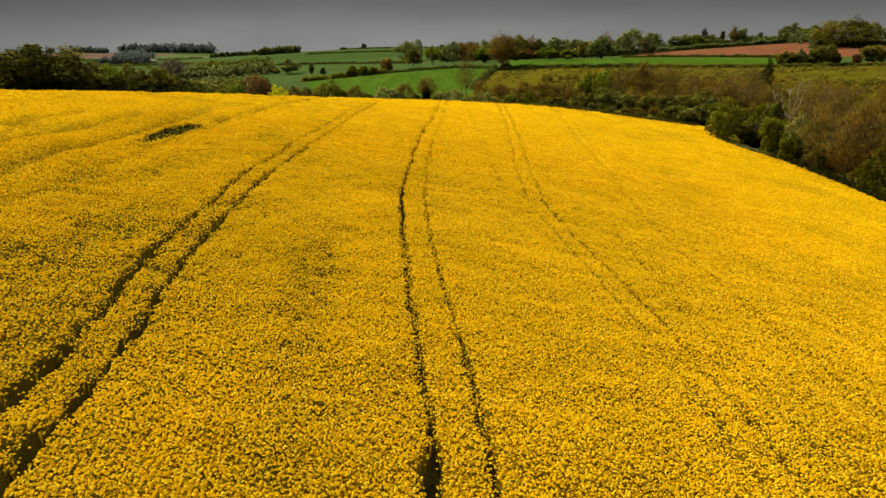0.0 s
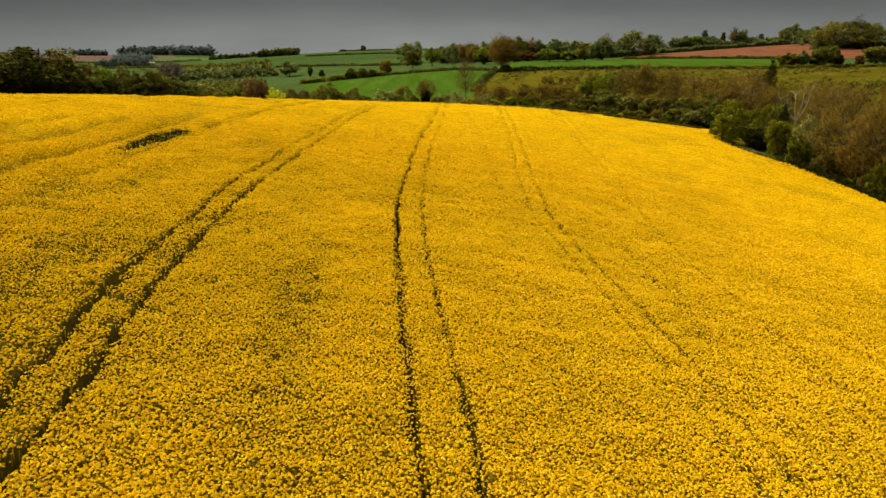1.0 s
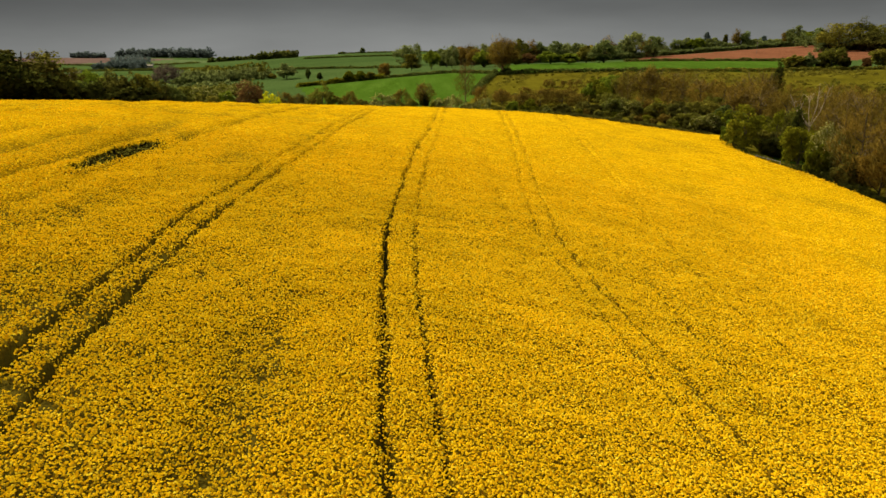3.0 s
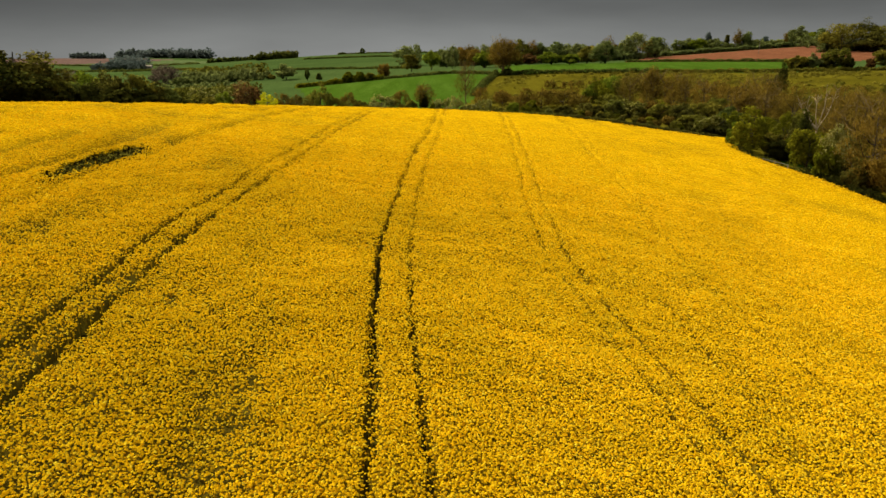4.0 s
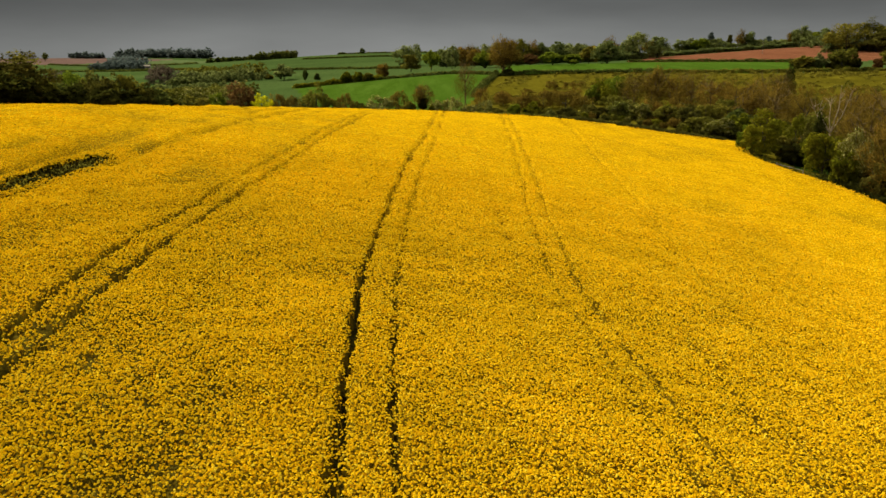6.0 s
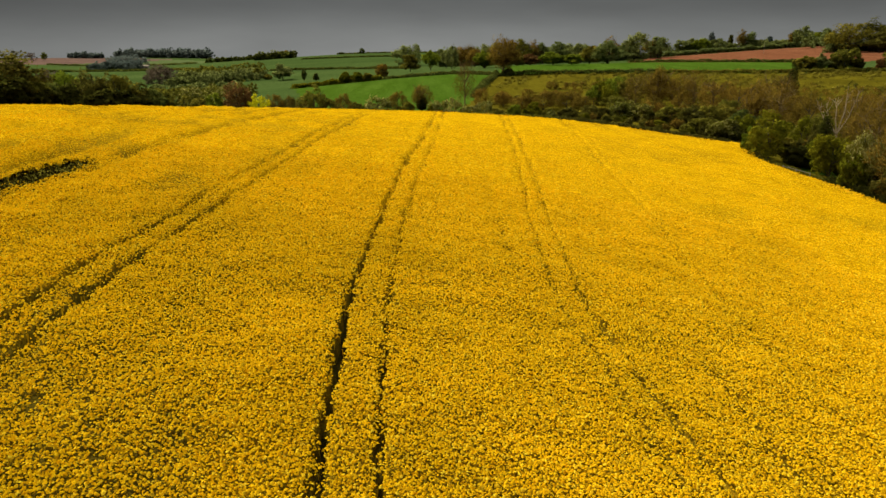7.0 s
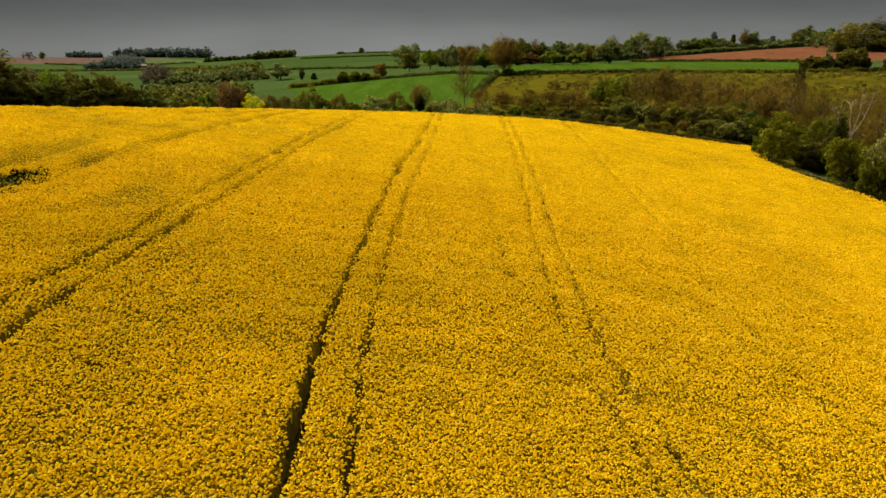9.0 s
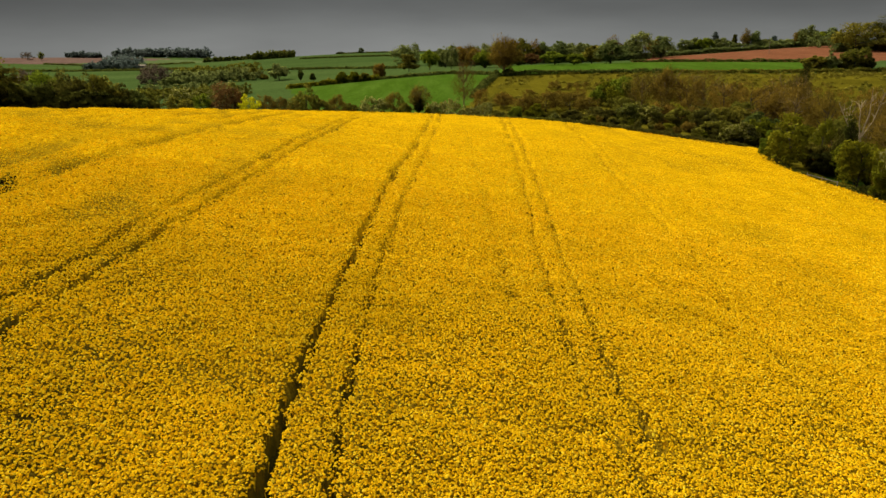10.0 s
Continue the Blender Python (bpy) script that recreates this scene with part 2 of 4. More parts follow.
def ground_z(x, y):
    x, y = np.asarray(x, float), np.asarray(y, float)
    v = np.full(np.broadcast(x, y).shape, -0.47)
    for hx, hy, s, h in HILLS + FAR_HILLS:
        v = v + h * np.exp(-((x - hx) ** 2 + (y - hy) ** 2) / (2 * s * s))
    s = smooth(np.maximum.reduce([(y - 226) / 60, (x - 76) / 45, (-x - 150) / 90, (-y - 60) / 100]))
    return (canopy(np.clip(x, -250, 130), np.clip(y, -170, 290)) - CROP) * (1 - s) + v * s


FIELD_EDGE = [(-150, 195), (-125, 205), (-115, 212), (-69, 227), (-30, 232), (0, 228), (30, 218), (58, 197), (72.5, 191), (71, 184), (67.5, 177), (67, 168), (69.5, 157),
              (73, 148), (74, 140), (75.5, 126), (78, 114), (81, 90), (84, 40), (86, -30), (-150, -30)]
BRIGHT_FIELD = [(-50, 305), (-95, 482), (-38, 468), (6, 456), (31, 427), (18, 305)]
STRIP_FIELD = [(32, 421), (150, 416), (235, 421), (262, 496), (150, 600), (90, 562), (45, 540)]
RED_FIELD = [(150, 601), (262, 497), (330, 510), (420, 560), (470, 690), (385, 735), (290, 735), (215, 722), (180, 702)]
ROUGH_SLOPE = [(31, 425), (14, 335), (0, 262), (-40, 236), (30, 222), (66, 200), (66, 130), (80, -30), (400, -30), (420, 420), (235, 420), (150, 415)]
PALE_FIELDS = [(-720, 1335), (-400, 1195), (-330, 1450), (-620, 1700)]
GLADE = [(76, 170), (84, 165), (92, 180), (86, 188)]
FAR_RED_FIELD = [(-1100, 1300), (-620, 1350), (-640, 1750), (-1300, 1750)]


def inside(poly, x, y):
    hit = np.zeros(np.shape(x), bool)
    for (x0, y0), (x1, y1) in zip(poly, poly[1:] + poly[:1]):
        if y0 != y1:
            hit ^= ((y0 > y) != (y1 > y)) & (x < (x1 - x0) * (y - y0) / (y1 - y0) + x0)
    return hit


def mesh_of(name, verts, faces, mats, index=None, smooth_faces=False, normals=None):
    """A mesh from arrays of corners and of faces with an equal number of corners."""
    me = bpy.data.meshes.new(name)
    n, k = faces.shape
    me.vertices.add(len(verts))
    me.vertices.foreach_set("co", np.ascontiguousarray(verts, np.float32).ravel())
    me.loops.add(n * k)
    me.loops.foreach_set("vertex_index", np.ascontiguousarray(faces, np.int32).ravel())
    me.polygons.add(n)
    me.polygons.foreach_set("loop_start", np.arange(0, n * k, k, dtype=np.int32))
    for m in mats:
        me.materials.append(m)
    if index is not None:
        me.polygons.foreach_set("material_index", np.ascontiguousarray(index, np.int32))
    me.polygons.foreach_set("use_smooth", np.full(n, smooth_faces or normals is not None))
    me.update(calc_edges=True)
    if normals is not None:     # leaf sprays are shaded as the rounded clump that they belong to
        me.normals_split_custom_set_from_vertices(normals)
    return me


def fan_grid(angles, radii):
    """A sheet in rings round the start of the walk: x and y of its corners, and its faces."""
    aa, rr = np.meshgrid(np.radians(angles), radii)
    na = len(angles)
    i, j = np.meshgrid(np.arange(len(radii) - 1), np.arange(na - 1), indexing="ij")
    a = (i * na + j).ravel()
    return (rr * np.sin(aa)).ravel(), (rr * np.cos(aa)).ravel() - 8.0, np.stack([a, a + 1, a + 1 + na, a + na], 1)


def part(name, mesh, parent, label=""):
    ob = new(name, mesh)
    ob.parent = parent
    return tagged(ob, label=label)


# ---- ground ----
def build_ground():
    angles = np.concatenate([np.arange(-180, -44, 4.0), np.arange(-44, 44.05, 0.3), np.arange(46, 181, 4.0)])
    radii = np.concatenate([np.arange(1, 40, 3.0), np.geomspace(40, 190, 40)[:-1], np.geomspace(190, 1600, 150)[:-1], np.geomspace(1600, 4800, 30)])
    x, y, f = fan_grid(angles, radii)
    z = ground_z(x, y)
    cx, cy = x[f].mean(1), y[f].mean(1)
    idx = np.zeros(len(f), int)
    for k, poly in ((1, BRIGHT_FIELD), (1, STRIP_FIELD), (2, ROUGH_SLOPE), (3, RED_FIELD), (5, FAR_RED_FIELD), (6, PALE_FIELDS), (1, GLADE), (4, FIELD_EDGE)):
        idx[inside(poly, cx, cy)] = k
    me = mesh_of("ground", np.stack([x, y, z], 1), f[:, ::-1], [MEADOW, LUSH, ROUGH, SOIL, EARTH, FALLOW, PALE], idx, True)
    return tagged(new("ground", me), "rolling green farmland with ploughed red soil and rough pasture", "ground", kind="structure")


build_ground()

# ---- the rape crop ----
# wheel tracks of the tractor, as x against y; each has its twin two metres on
TRACKS = {   # y, x, twin's offset, strength and breadth of the first track and of its twin
    "middle": ([10, 20, 28, 39, 46, 53, 60, 67, 75, 92, 118, 173, 215], [0.2, -0.3, -1.0, -2.15, -2.75, -3.25, -3.7, -3.8, -3.7, -3.45, -2.5, -1.3, -0.7], 1.95, (0.95, 1.05), (0.66, 0.75)),
    "left": ([10, 19, 26.5, 32, 40, 48, 54, 66, 73, 84, 103, 138, 215], [-12.9, -13.4, -14.4, -15.2, -16.2, -16.6, -16.9, -17.5, -17.45, -17.1, -16.7, -18.0, -19], 1.85, (0.94, 1.1), (0.95, 1.05)),
    "right": ([10, 36, 43, 49, 53, 58, 66, 76, 86, 112, 130, 155, 215], [12.0, 10.9, 10.4, 9.9, 9.4, 9.0, 8.5, 8.65, 9.1, 11.05, 12.3, 14.0, 17], 1.75, (0.56, 0.85), (0.68, 0.9)),
    "outer": ([10, 60, 72, 79, 88, 103, 121, 150, 166, 215], [21.5, 20.2, 20.9, 21.6, 22.6, 24.1, 25.6, 28.0, 29.7, 33], 1.8, (0.55, 0.9), (0.28, 0.6)),
    "bank": ([10, 40, 60, 85, 120, 200], [-26.0, -28.4, -29.8, -30.2, -31, -34], 2.0, (0.4, 0.9), (0.3, 0.8)),
    "bank_top": ([10, 60, 100, 200], [-39, -42.5, -44, -48], 2.0, (0.35, 1.2), (0.3, 1.0)),
    "bank_far": ([10, 60, 100, 200], [-52, -55.5, -57, -62], 2.0, (0.35, 1.2), (0.3, 1.0)),
}


def track_gap(x, y):
    """How open the crop is at a place: 1 in a wheel track, 0 in the full stand."""
    gap = np.zeros(x.shape)
    for n, (ys, xs, twin, *pair) in enumerate(TRACKS.values()):
        line = np.interp(y, ys, xs)
        for k, (off, (strength, broad)) in enumerate(zip((0.0, twin), pair)):
            wander = 0.3 * (lattice(y, y * 0 + n, 7.0, 40 + 2 * n + k) - 0.5) + 0.35 * (lattice(x, y, 0.7, 41 + n) - 0.5)
            patchy = np.clip(0.6 + 0.9 * lattice(y, y * 0, 3.5, 60 + 2 * n + k), 0.72, 1.0) * strength
            width = broad * (0.11 + 0.19 * lattice(y, y * 0, 1.6, 80 + 2 * n + k))
            gap = np.maximum(gap, patchy * np.clip(1.6 - np.abs(x - line - off - wander) / width, 0, 1))
    return np.maximum.reduce([gap, hollow(x, y), holes(x, y)])


def hollow(x, y):
    """The bare hollow on the bank, where the crop has failed along a track."""
    mid = -29.5 - 0.10 * (y - 70) - 0.4 * np.sin(y / 5)
    d = np.hypot((x - mid) / (1.5 + 0.02 * (y - 70)), (y - 78.0) / 11.0)
    core = np.clip(3.4 - 2.6 * d - 0.8 * lattice(x, y, 2.0, 7) - 0.3 * lattice(x, y, 0.6, 17), 0, 1)
    tuft = np.exp(-((x - mid - 0.5) / 0.8) ** 2) * smooth(2.5 * (lattice(x, y * 0.5, 1.5, 18) - 0.25))
    return core * (1 - 0.15 * tuft)


def holes(x, y):
    """Two small gaps by the field's corner, and one where a track bends."""
    gap = np.zeros(x.shape)
    for hx, hy, wide, far in ((61.3, 184.5, 0.3, 0.9), (63.6, 184.3, 0.22, 0.7), (-16.4, 109.5, 0.5, 2.2)):
        gap = np.maximum(gap, np.clip(1.5 - np.hypot((x - hx) / wide, (y - hy) / far), 0, 1))
    return gap


def ripple(x, y):
    """Shallow troughs along the drill rows of the bank, where the crop leans and thins."""
    u = (x + 0.04 * y + 3.0 * (lattice(y, y * 0, 26, 21) - 0.5) + 1.4 * (lattice(x, y, 6, 22) - 0.5)) / 5.6
    trough = np.exp(-(((u - np.floor(u)) - 0.5) * 5.6 / 1.05) ** 2)
    return trough * smooth(3.2 * (lattice(x * 0.5, y * 0.6, 6.5, 23) - 0.38)) * smooth((-24 - x) / 8)


def thin(x, y):
    """Thin, greener stretches of the stand: patches, and long streaks along the drill rows, most of them on the bank to the left."""
    u = x + 0.10 * y
    t = 0.38 * lattice(x, y, 9, 3) + 0.30 * lattice(u * 1.0, y * 0.22, 2.6, 12) + 0.2 * lattice(x, y, 3.2, 4) + 0.12 * lattice(x, y, 1.1, 5)
    t = np.clip(3.6 * (t - 0.46), 0, 1) * (0.2 + 0.85 * smooth((-6 - x) / 20) + 0.5 * smooth((-30 - x) / 20) + 0.45 * smooth((x - 22) / 16))
    streak = np.exp(-((x + 6.4 + 0.11 * (y - 30)) / 1.15) ** 2) * smooth((60 - y) / 22)
    streak = streak + 0.4 * np.exp(-((x - 6.2 - 0.004 * (y - 90)) / 0.45) ** 2) * smooth((y - 60) / 20)
    near = 0.85 * smooth((68 - y) / 24) * smooth((-6.5 - x) / 7) * (0.25 + 0.75 * lattice(x, y, 4.0, 24))
    return np.clip(t + near + 1.2 * streak * lattice(x, y * 0.4, 2.2, 6) + ripple(x, y), 0, 1)


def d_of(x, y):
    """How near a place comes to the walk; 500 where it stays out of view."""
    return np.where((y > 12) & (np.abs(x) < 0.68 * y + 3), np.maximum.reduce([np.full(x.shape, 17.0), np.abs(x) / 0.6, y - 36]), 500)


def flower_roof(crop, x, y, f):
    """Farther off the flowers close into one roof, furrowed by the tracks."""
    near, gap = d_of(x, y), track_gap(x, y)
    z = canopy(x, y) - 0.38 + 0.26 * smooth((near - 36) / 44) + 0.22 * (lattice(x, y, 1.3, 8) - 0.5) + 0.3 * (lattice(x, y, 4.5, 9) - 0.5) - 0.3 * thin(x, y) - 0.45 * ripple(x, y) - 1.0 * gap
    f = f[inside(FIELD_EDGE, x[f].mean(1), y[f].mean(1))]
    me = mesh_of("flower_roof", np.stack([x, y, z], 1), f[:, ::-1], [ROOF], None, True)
    # also darkens tracks, gaps near the walk and the unseen sides, as painted shade
    me.attributes.new("sparse_shade", "FLOAT", "POINT").data.foreach_set("value", np.clip((0.85 - 0.45 * smooth((near - 40) / 40)) * thin(x, y) + 0.7 * gap + 0.2 * (near > 400) + 0.7 * (1 - smooth((near - 20) / 34)), 0, 0.95).astype(np.float32))
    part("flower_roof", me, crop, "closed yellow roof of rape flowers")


def head_shape(sides, rings):
    """A flower head as a small dome: for each corner its turn, breadth and drop, and the faces."""
    pts, tris = [(0.0, 0.0, 0.0)], []
    for n, (broad, low) in enumerate(rings):
        for k in range(sides):
            pts.append(((k + 0.5 * n) * 2 * math.pi / sides, broad, low))
            a, b = 1 + n * sides + k, 1 + n * sides + (k + 1) % sides
            if n == 0:
                tris.append((0, a, b))
            else:
                tris += [(a - sides, a, b - sides), (b - sides, a, b)]
    return np.array(pts), np.array(tris)


CAP = head_shape(5, ((1.0, 0.9),))
PEAK = head_shape(4, ((1.0, 0.9),))
TENT = head_shape(3, ((1.1, 0.8),))
BANDS = [   # from, to (metres from the walk), heads a square metre, breadth, shape
    (0, 25, 128, 0.0525, CAP), (25, 44, 82, 0.0645, PEAK), (44, 66, 43, 0.0785, TENT), (66, 95, 15, 0.098, TENT), (95, 140, 5, 0.12, TENT), (140, 999, 0.9, 0.14, TENT),
]


def build_crop():
    rng = np.random.default_rng(5)
    verts, tris, along, base = [], [], [], 0
    for near, far, per, breadth, (shape, faces) in BANDS:
        if far < 999:
            x0, x1, y0, y1 = -0.6 * far, 0.6 * far, 14, min(far + 36, 233)
        else:
            x0, x1, y0, y1 = -150, 87, -30, 233
        step = 1 / math.sqrt(per)
        x, y = (q.ravel() for q in np.meshgrid(np.arange(x0, x1, step), np.arange(y0, y1, step)))
        x, y = x + rng.normal(0, 0.34, len(x)) * step, y + rng.normal(0, 0.34, len(x)) * step
        d = d_of(x, y) + rng.normal(0, 0.8, len(x))
        keep = (d >= near) & (d < far) & inside(FIELD_EDGE, x, y)
        x, y = x[keep], y[keep]
        gap, th = track_gap(x, y), thin(x, y)
        clump = 0.55 * lattice(x, y, 0.42, 77) + 0.25 * lattice(x, y, 0.9, 78) + 0.2 * rng.random(len(x))
        keep = (rng.random(len(x)) > 1.05 * gap) & (clump > (0.16 + 0.23 * np.minimum(th, 0.85) if per > 30 else 0.4 * th))
        x, y, th, gap = x[keep], y[keep], th[keep], gap[keep]
        n, m = len(x), len(shape)
        r = breadth * rng.uniform(0.68, 1.3, n) * (1 - 0.12 * th)
        swell = 0.22 * (lattice(x, y, 1.3, 8) - 0.5) + 0.3 * (lattice(x, y, 4.5, 9) - 0.5)
        top = canopy(x, y) + rng.normal(0, 0.05, n) - (rng.random(n) < 0.4) * rng.uniform(0.05, 0.24, n) + swell - 0.38 * th - 0.45 * ripple(x, y) - 0.25 * gap
        turn, lean = rng.uniform(0, 6.28, (n, 1)), rng.normal(0, 0.35, (n, 2))
        wide = r[:, None] * shape[:, 1] * rng.uniform(0.72, 1.25, (n, m))
        low = r[:, None] * shape[:, 2] * rng.uniform(0.75, 1.3, (n, m))
        ang = turn + shape[:, 0]
        dx, dy = wide * np.cos(ang), wide * np.sin(ang)
        z = top[:, None] - low + dx * lean[:, :1] + dy * lean[:, 1:]
        verts.append(np.stack([x[:, None] + dx, y[:, None] + dy, z], 2).reshape(-1, 3))
        tris.append((faces[None] + (base + np.arange(n) * m)[:, None, None]).reshape(-1, 3))
        green = rng.random(n) < 0.04 + 0.15 * th
        along.append(np.where(green[:, None], 0.3, 1.0 - 0.5 * (shape[:, 2] > 0.6) * np.ones((n, 1))).ravel())
        base += n * m
        # stems, pods and leaves standing under the flowers
        n = int(n * (0.25 if per > 80 else 0.12 if per > 30 else 0.02))
        pick = rng.permutation(len(x))[:n]
        x, y, top = x[pick] + rng.normal(0, 0.05, n), y[pick] + rng.normal(0, 0.05, n), top[pick] - rng.uniform(0.10, 0.28, n)
        ang, w = rng.uniform(0, 6.28, n), r[pick] * rng.uniform(0.6, 1.1, n)
        v = np.zeros((n, 3, 3))
        v[:, 0] = np.stack([x + w * np.cos(ang), y + w * np.sin(ang), top], 1)
        v[:, 1] = np.stack([x - w * np.cos(ang), y - w * np.sin(ang), top - 0.3 * w], 1)
        v[:, 2] = np.stack([x + w * np.sin(ang), y - w * np.cos(ang), top - 0.5], 1)
        verts.append(v.reshape(-1, 3))
        tris.append(base + np.arange(3 * n).reshape(-1, 3))
        along.append(np.repeat(np.where(rng.random(n) < 0.6, 0.0, 0.3), 3))
        base += 3 * n
    # loose plants along the far margin, where the stand ends raggedly
    ends = np.array(FIELD_EDGE[3:16], float)
    at = np.concatenate([[0], np.cumsum(np.hypot(*np.diff(ends, axis=0).T))])
    t = rng.uniform(0, at[-1], 7000)
    x, y = np.interp(t, at, ends[:, 0]) + rng.normal(-0.2, 0.7, 7000), np.interp(t, at, ends[:, 1]) + rng.normal(-0.2, 0.7, 7000)
    shape, faces = PEAK
    n, m = len(x), len(shape)
    ang = rng.uniform(0, 6.28, (n, 1)) + shape[:, 0]
    wide = 0.15 * shape[:, 1] * rng.uniform(0.7, 1.3, (n, m))
    out = np.where(inside(FIELD_EDGE, x, y), 0.0, 1.0)
    top = canopy(x, y) + rng.normal(-0.08, 0.13, n) - 0.5 * out * rng.random(n)
    verts.append(np.stack([x[:, None] + wide * np.cos(ang), y[:, None] + wide * np.sin(ang), top[:, None] - 0.2 * shape[:, 2] * rng.uniform(0.7, 1.4, (n, m))], 2).reshape(-1, 3))
    tris.append((faces[None] + (base + np.arange(n) * m)[:, None, None]).reshape(-1, 3))
    along.append(np.repeat(np.where(rng.random(n) < 0.12 + 0.3 * out, 0.3, 1.0), m))
    me = mesh_of("rapeseed_crop", np.concatenate(verts), np.concatenate(tris), [RAPE])
    me.attributes.new("along", "FLOAT", "POINT").data.foreach_set("value", np.concatenate(along).astype(np.float32))
    crop = tagged(new("rapeseed_crop", me), "dense bright yellow oilseed rape in full flower with wheel tracks", "crop", kind="stuff")
    # farther off the flowers close into one roof, furrowed by the tracks
    angles = np.concatenate([np.arange(-180, -40, 2.0), np.arange(-40, 40.05, 0.17), np.arange(42, 181, 2.0)])
    x, y, f = fan_grid(angles, np.concatenate([[0.2, 1.5], np.arange(3, 21, 3.0), np.geomspace(22, 290, 225)]))
    near = d_of(x, y)
    f = f[ (hollow(x, y)[f].max(1) < 0.3) & ((near[f].min(1) < 400) | (y[f].min(1) > 80))]
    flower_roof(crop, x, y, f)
    # beside and behind the walk, in cells along the drill rows
    gx, gy = np.meshgrid(np.arange(-150, 88, 0.5), np.arange(-30, 86, 2.0))
    i, j = np.meshgrid(np.arange(gx.shape[0] - 1), np.arange(gx.shape[1] - 1), indexing="ij")
    q = (i * gx.shape[1] + j).ravel()
    x, y, f = gx.ravel(), gy.ravel(), np.stack([q, q + 1, q + 1 + gx.shape[1], q + gx.shape[1]], 1)
    f = f[(d_of(x, y)[f].max(1) > 400) & (y[f].max(1) < 82)]
    flower_roof(crop, x, y, f)
    # weeds on the floor of the hollow, in the shade-darkened leaf colour
    x, y = rng.uniform(-33, -25, 30000), rng.uniform(62, 93, 30000)
    ok = hollow(x, y) > 0.35
    x, y = x[ok], y[ok]
    n = len(x)
    c = np.stack([x, y, canopy(x, y) - 1.05 + rng.uniform(-0.1, 0.4, n)], 1)
    a, b = rng.normal(0, 0.07, (n, 3)), rng.normal(0, 0.07, (n, 3))
    part("weeds", mesh_of("weeds", np.stack([c - a, c + a * 0.5 + b, c + a * 0.5 - b], 1).reshape(-1, 3), np.arange(3 * n).reshape(-1, 3), [UNDER]), crop, "weeds in the bare hollow, coloured near black as shade")
    pick = rng.random(n) < 0.15
    c, a, b = c[pick] + np.array([0, 0, 0.22]), a[pick] * 0.8, b[pick] * 0.8
    part("sprigs", mesh_of("sprigs", np.stack([c - a, c + a * 0.5 + b, c + a * 0.5 - b], 1).reshape(-1, 3), np.arange(3 * len(c)).reshape(-1, 3), [LEAF["olive"]]), crop, "yellow-green rape sprigs in the bare hollow")
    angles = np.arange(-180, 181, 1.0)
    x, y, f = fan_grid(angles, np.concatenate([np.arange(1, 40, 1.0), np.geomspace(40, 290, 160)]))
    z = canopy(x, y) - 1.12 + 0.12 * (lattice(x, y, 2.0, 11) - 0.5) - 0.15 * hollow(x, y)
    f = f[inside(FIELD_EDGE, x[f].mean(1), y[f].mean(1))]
    part("leaf_layer", mesh_of("leaf_layer", np.stack([x, y, z], 1), f[:, ::-1], [UNDER], None, True), crop, "stems and leaves under the flowers, coloured near black as shade")
    return crop


build_crop()


# ---- trees ----
def tube(points, radii, sides=6):
    """A tapered limb along some points: corners and four-cornered faces."""
    p = np.array(points, float)
    d = np.gradient(p, axis=0)
    d /= np.linalg.norm(d, axis=1)[:, None] + 1e-9
    u = np.cross(d, (0.31, 0.9, 0.2))
    u /= np.linalg.norm(u, axis=1)[:, None] + 1e-9
    w = np.cross(d, u)
    ang = np.arange(sides) * 2 * math.pi / sides
    v = p[:, None] + np.array(radii)[:, None, None] * (np.cos(ang)[None, :, None] * u[:, None] + np.sin(ang)[None, :, None] * w[:, None])
    f = [(i * sides + s, i * sides + (s + 1) % sides, (i + 1) * sides + (s + 1) % sides, (i + 1) * sides + s) for i in range(len(p) - 1) for s in range(sides)]
    return v.reshape(-1, 3), np.array(f)


def joined(pieces):
    vs, fs, n = [], [], 0
    for v, f, *_ in pieces:
        vs.append(v)
        fs.append(f + n)
        n += len(v)
    return np.concatenate(vs), np.concatenate(fs)


def skeleton_of(rng, height, spread, low, boughs, bare=False):
    """Trunk and boughs of a tree, and the ends where the foliage sits."""
    lean = rng.normal(0, 0.03, 2) * height
    fork = height * (low + 0.18)
    trunk = [(0, 0, -0.3), (lean[0] * 0.2, lean[1] * 0.2, fork * 0.5), (lean[0] * 0.5, lean[1] * 0.5, fork), (lean[0], lean[1], height * 0.8)]
    r = height * (0.019 if bare else 0.022)
    pieces, ends = [tube(trunk, [r * 1.35, r, r * 0.85, r * 0.15])], [np.array(trunk[-1])]
    for b in range(boughs):
        ang = b * 2.4 + rng.uniform(-0.4, 0.4)
        z0 = height * rng.uniform(low + 0.05, 0.6)
        out = spread * height * rng.uniform(0.35, 0.7) * (1.3 if bare else 1.0)
        z1 = min(z0 + height * rng.uniform(0.15, 0.4), height * 0.78)
        s = np.array([lean[0] * z0 / height, lean[1] * z0 / height, z0])
        e = np.array([math.cos(ang) * out, math.sin(ang) * out, z1])
        m = s * 0.5 + e * 0.5 + np.array([0, 0, -0.04 * height]) + rng.normal(0, 0.02 * height, 3)
        pieces.append(tube([s, m, e], [r * 0.5, r * 0.32, r * 0.07], 5))
        ends.append(e)
        if bare:
            for _ in range(5):
                q = m + (e - m) * rng.uniform(0, 0.9)
                t = q + rng.normal(0, 1, 3) * height * np.array([0.09, 0.09, 0.06]) + np.array([0, 0, 0.1 * height])
                pieces.append(tube([q, (q + t) / 2 + rng.normal(0, 0.01 * height, 3), t], [r * 0.18, r * 0.12, r * 0.03], 4))
    return joined(pieces), ends


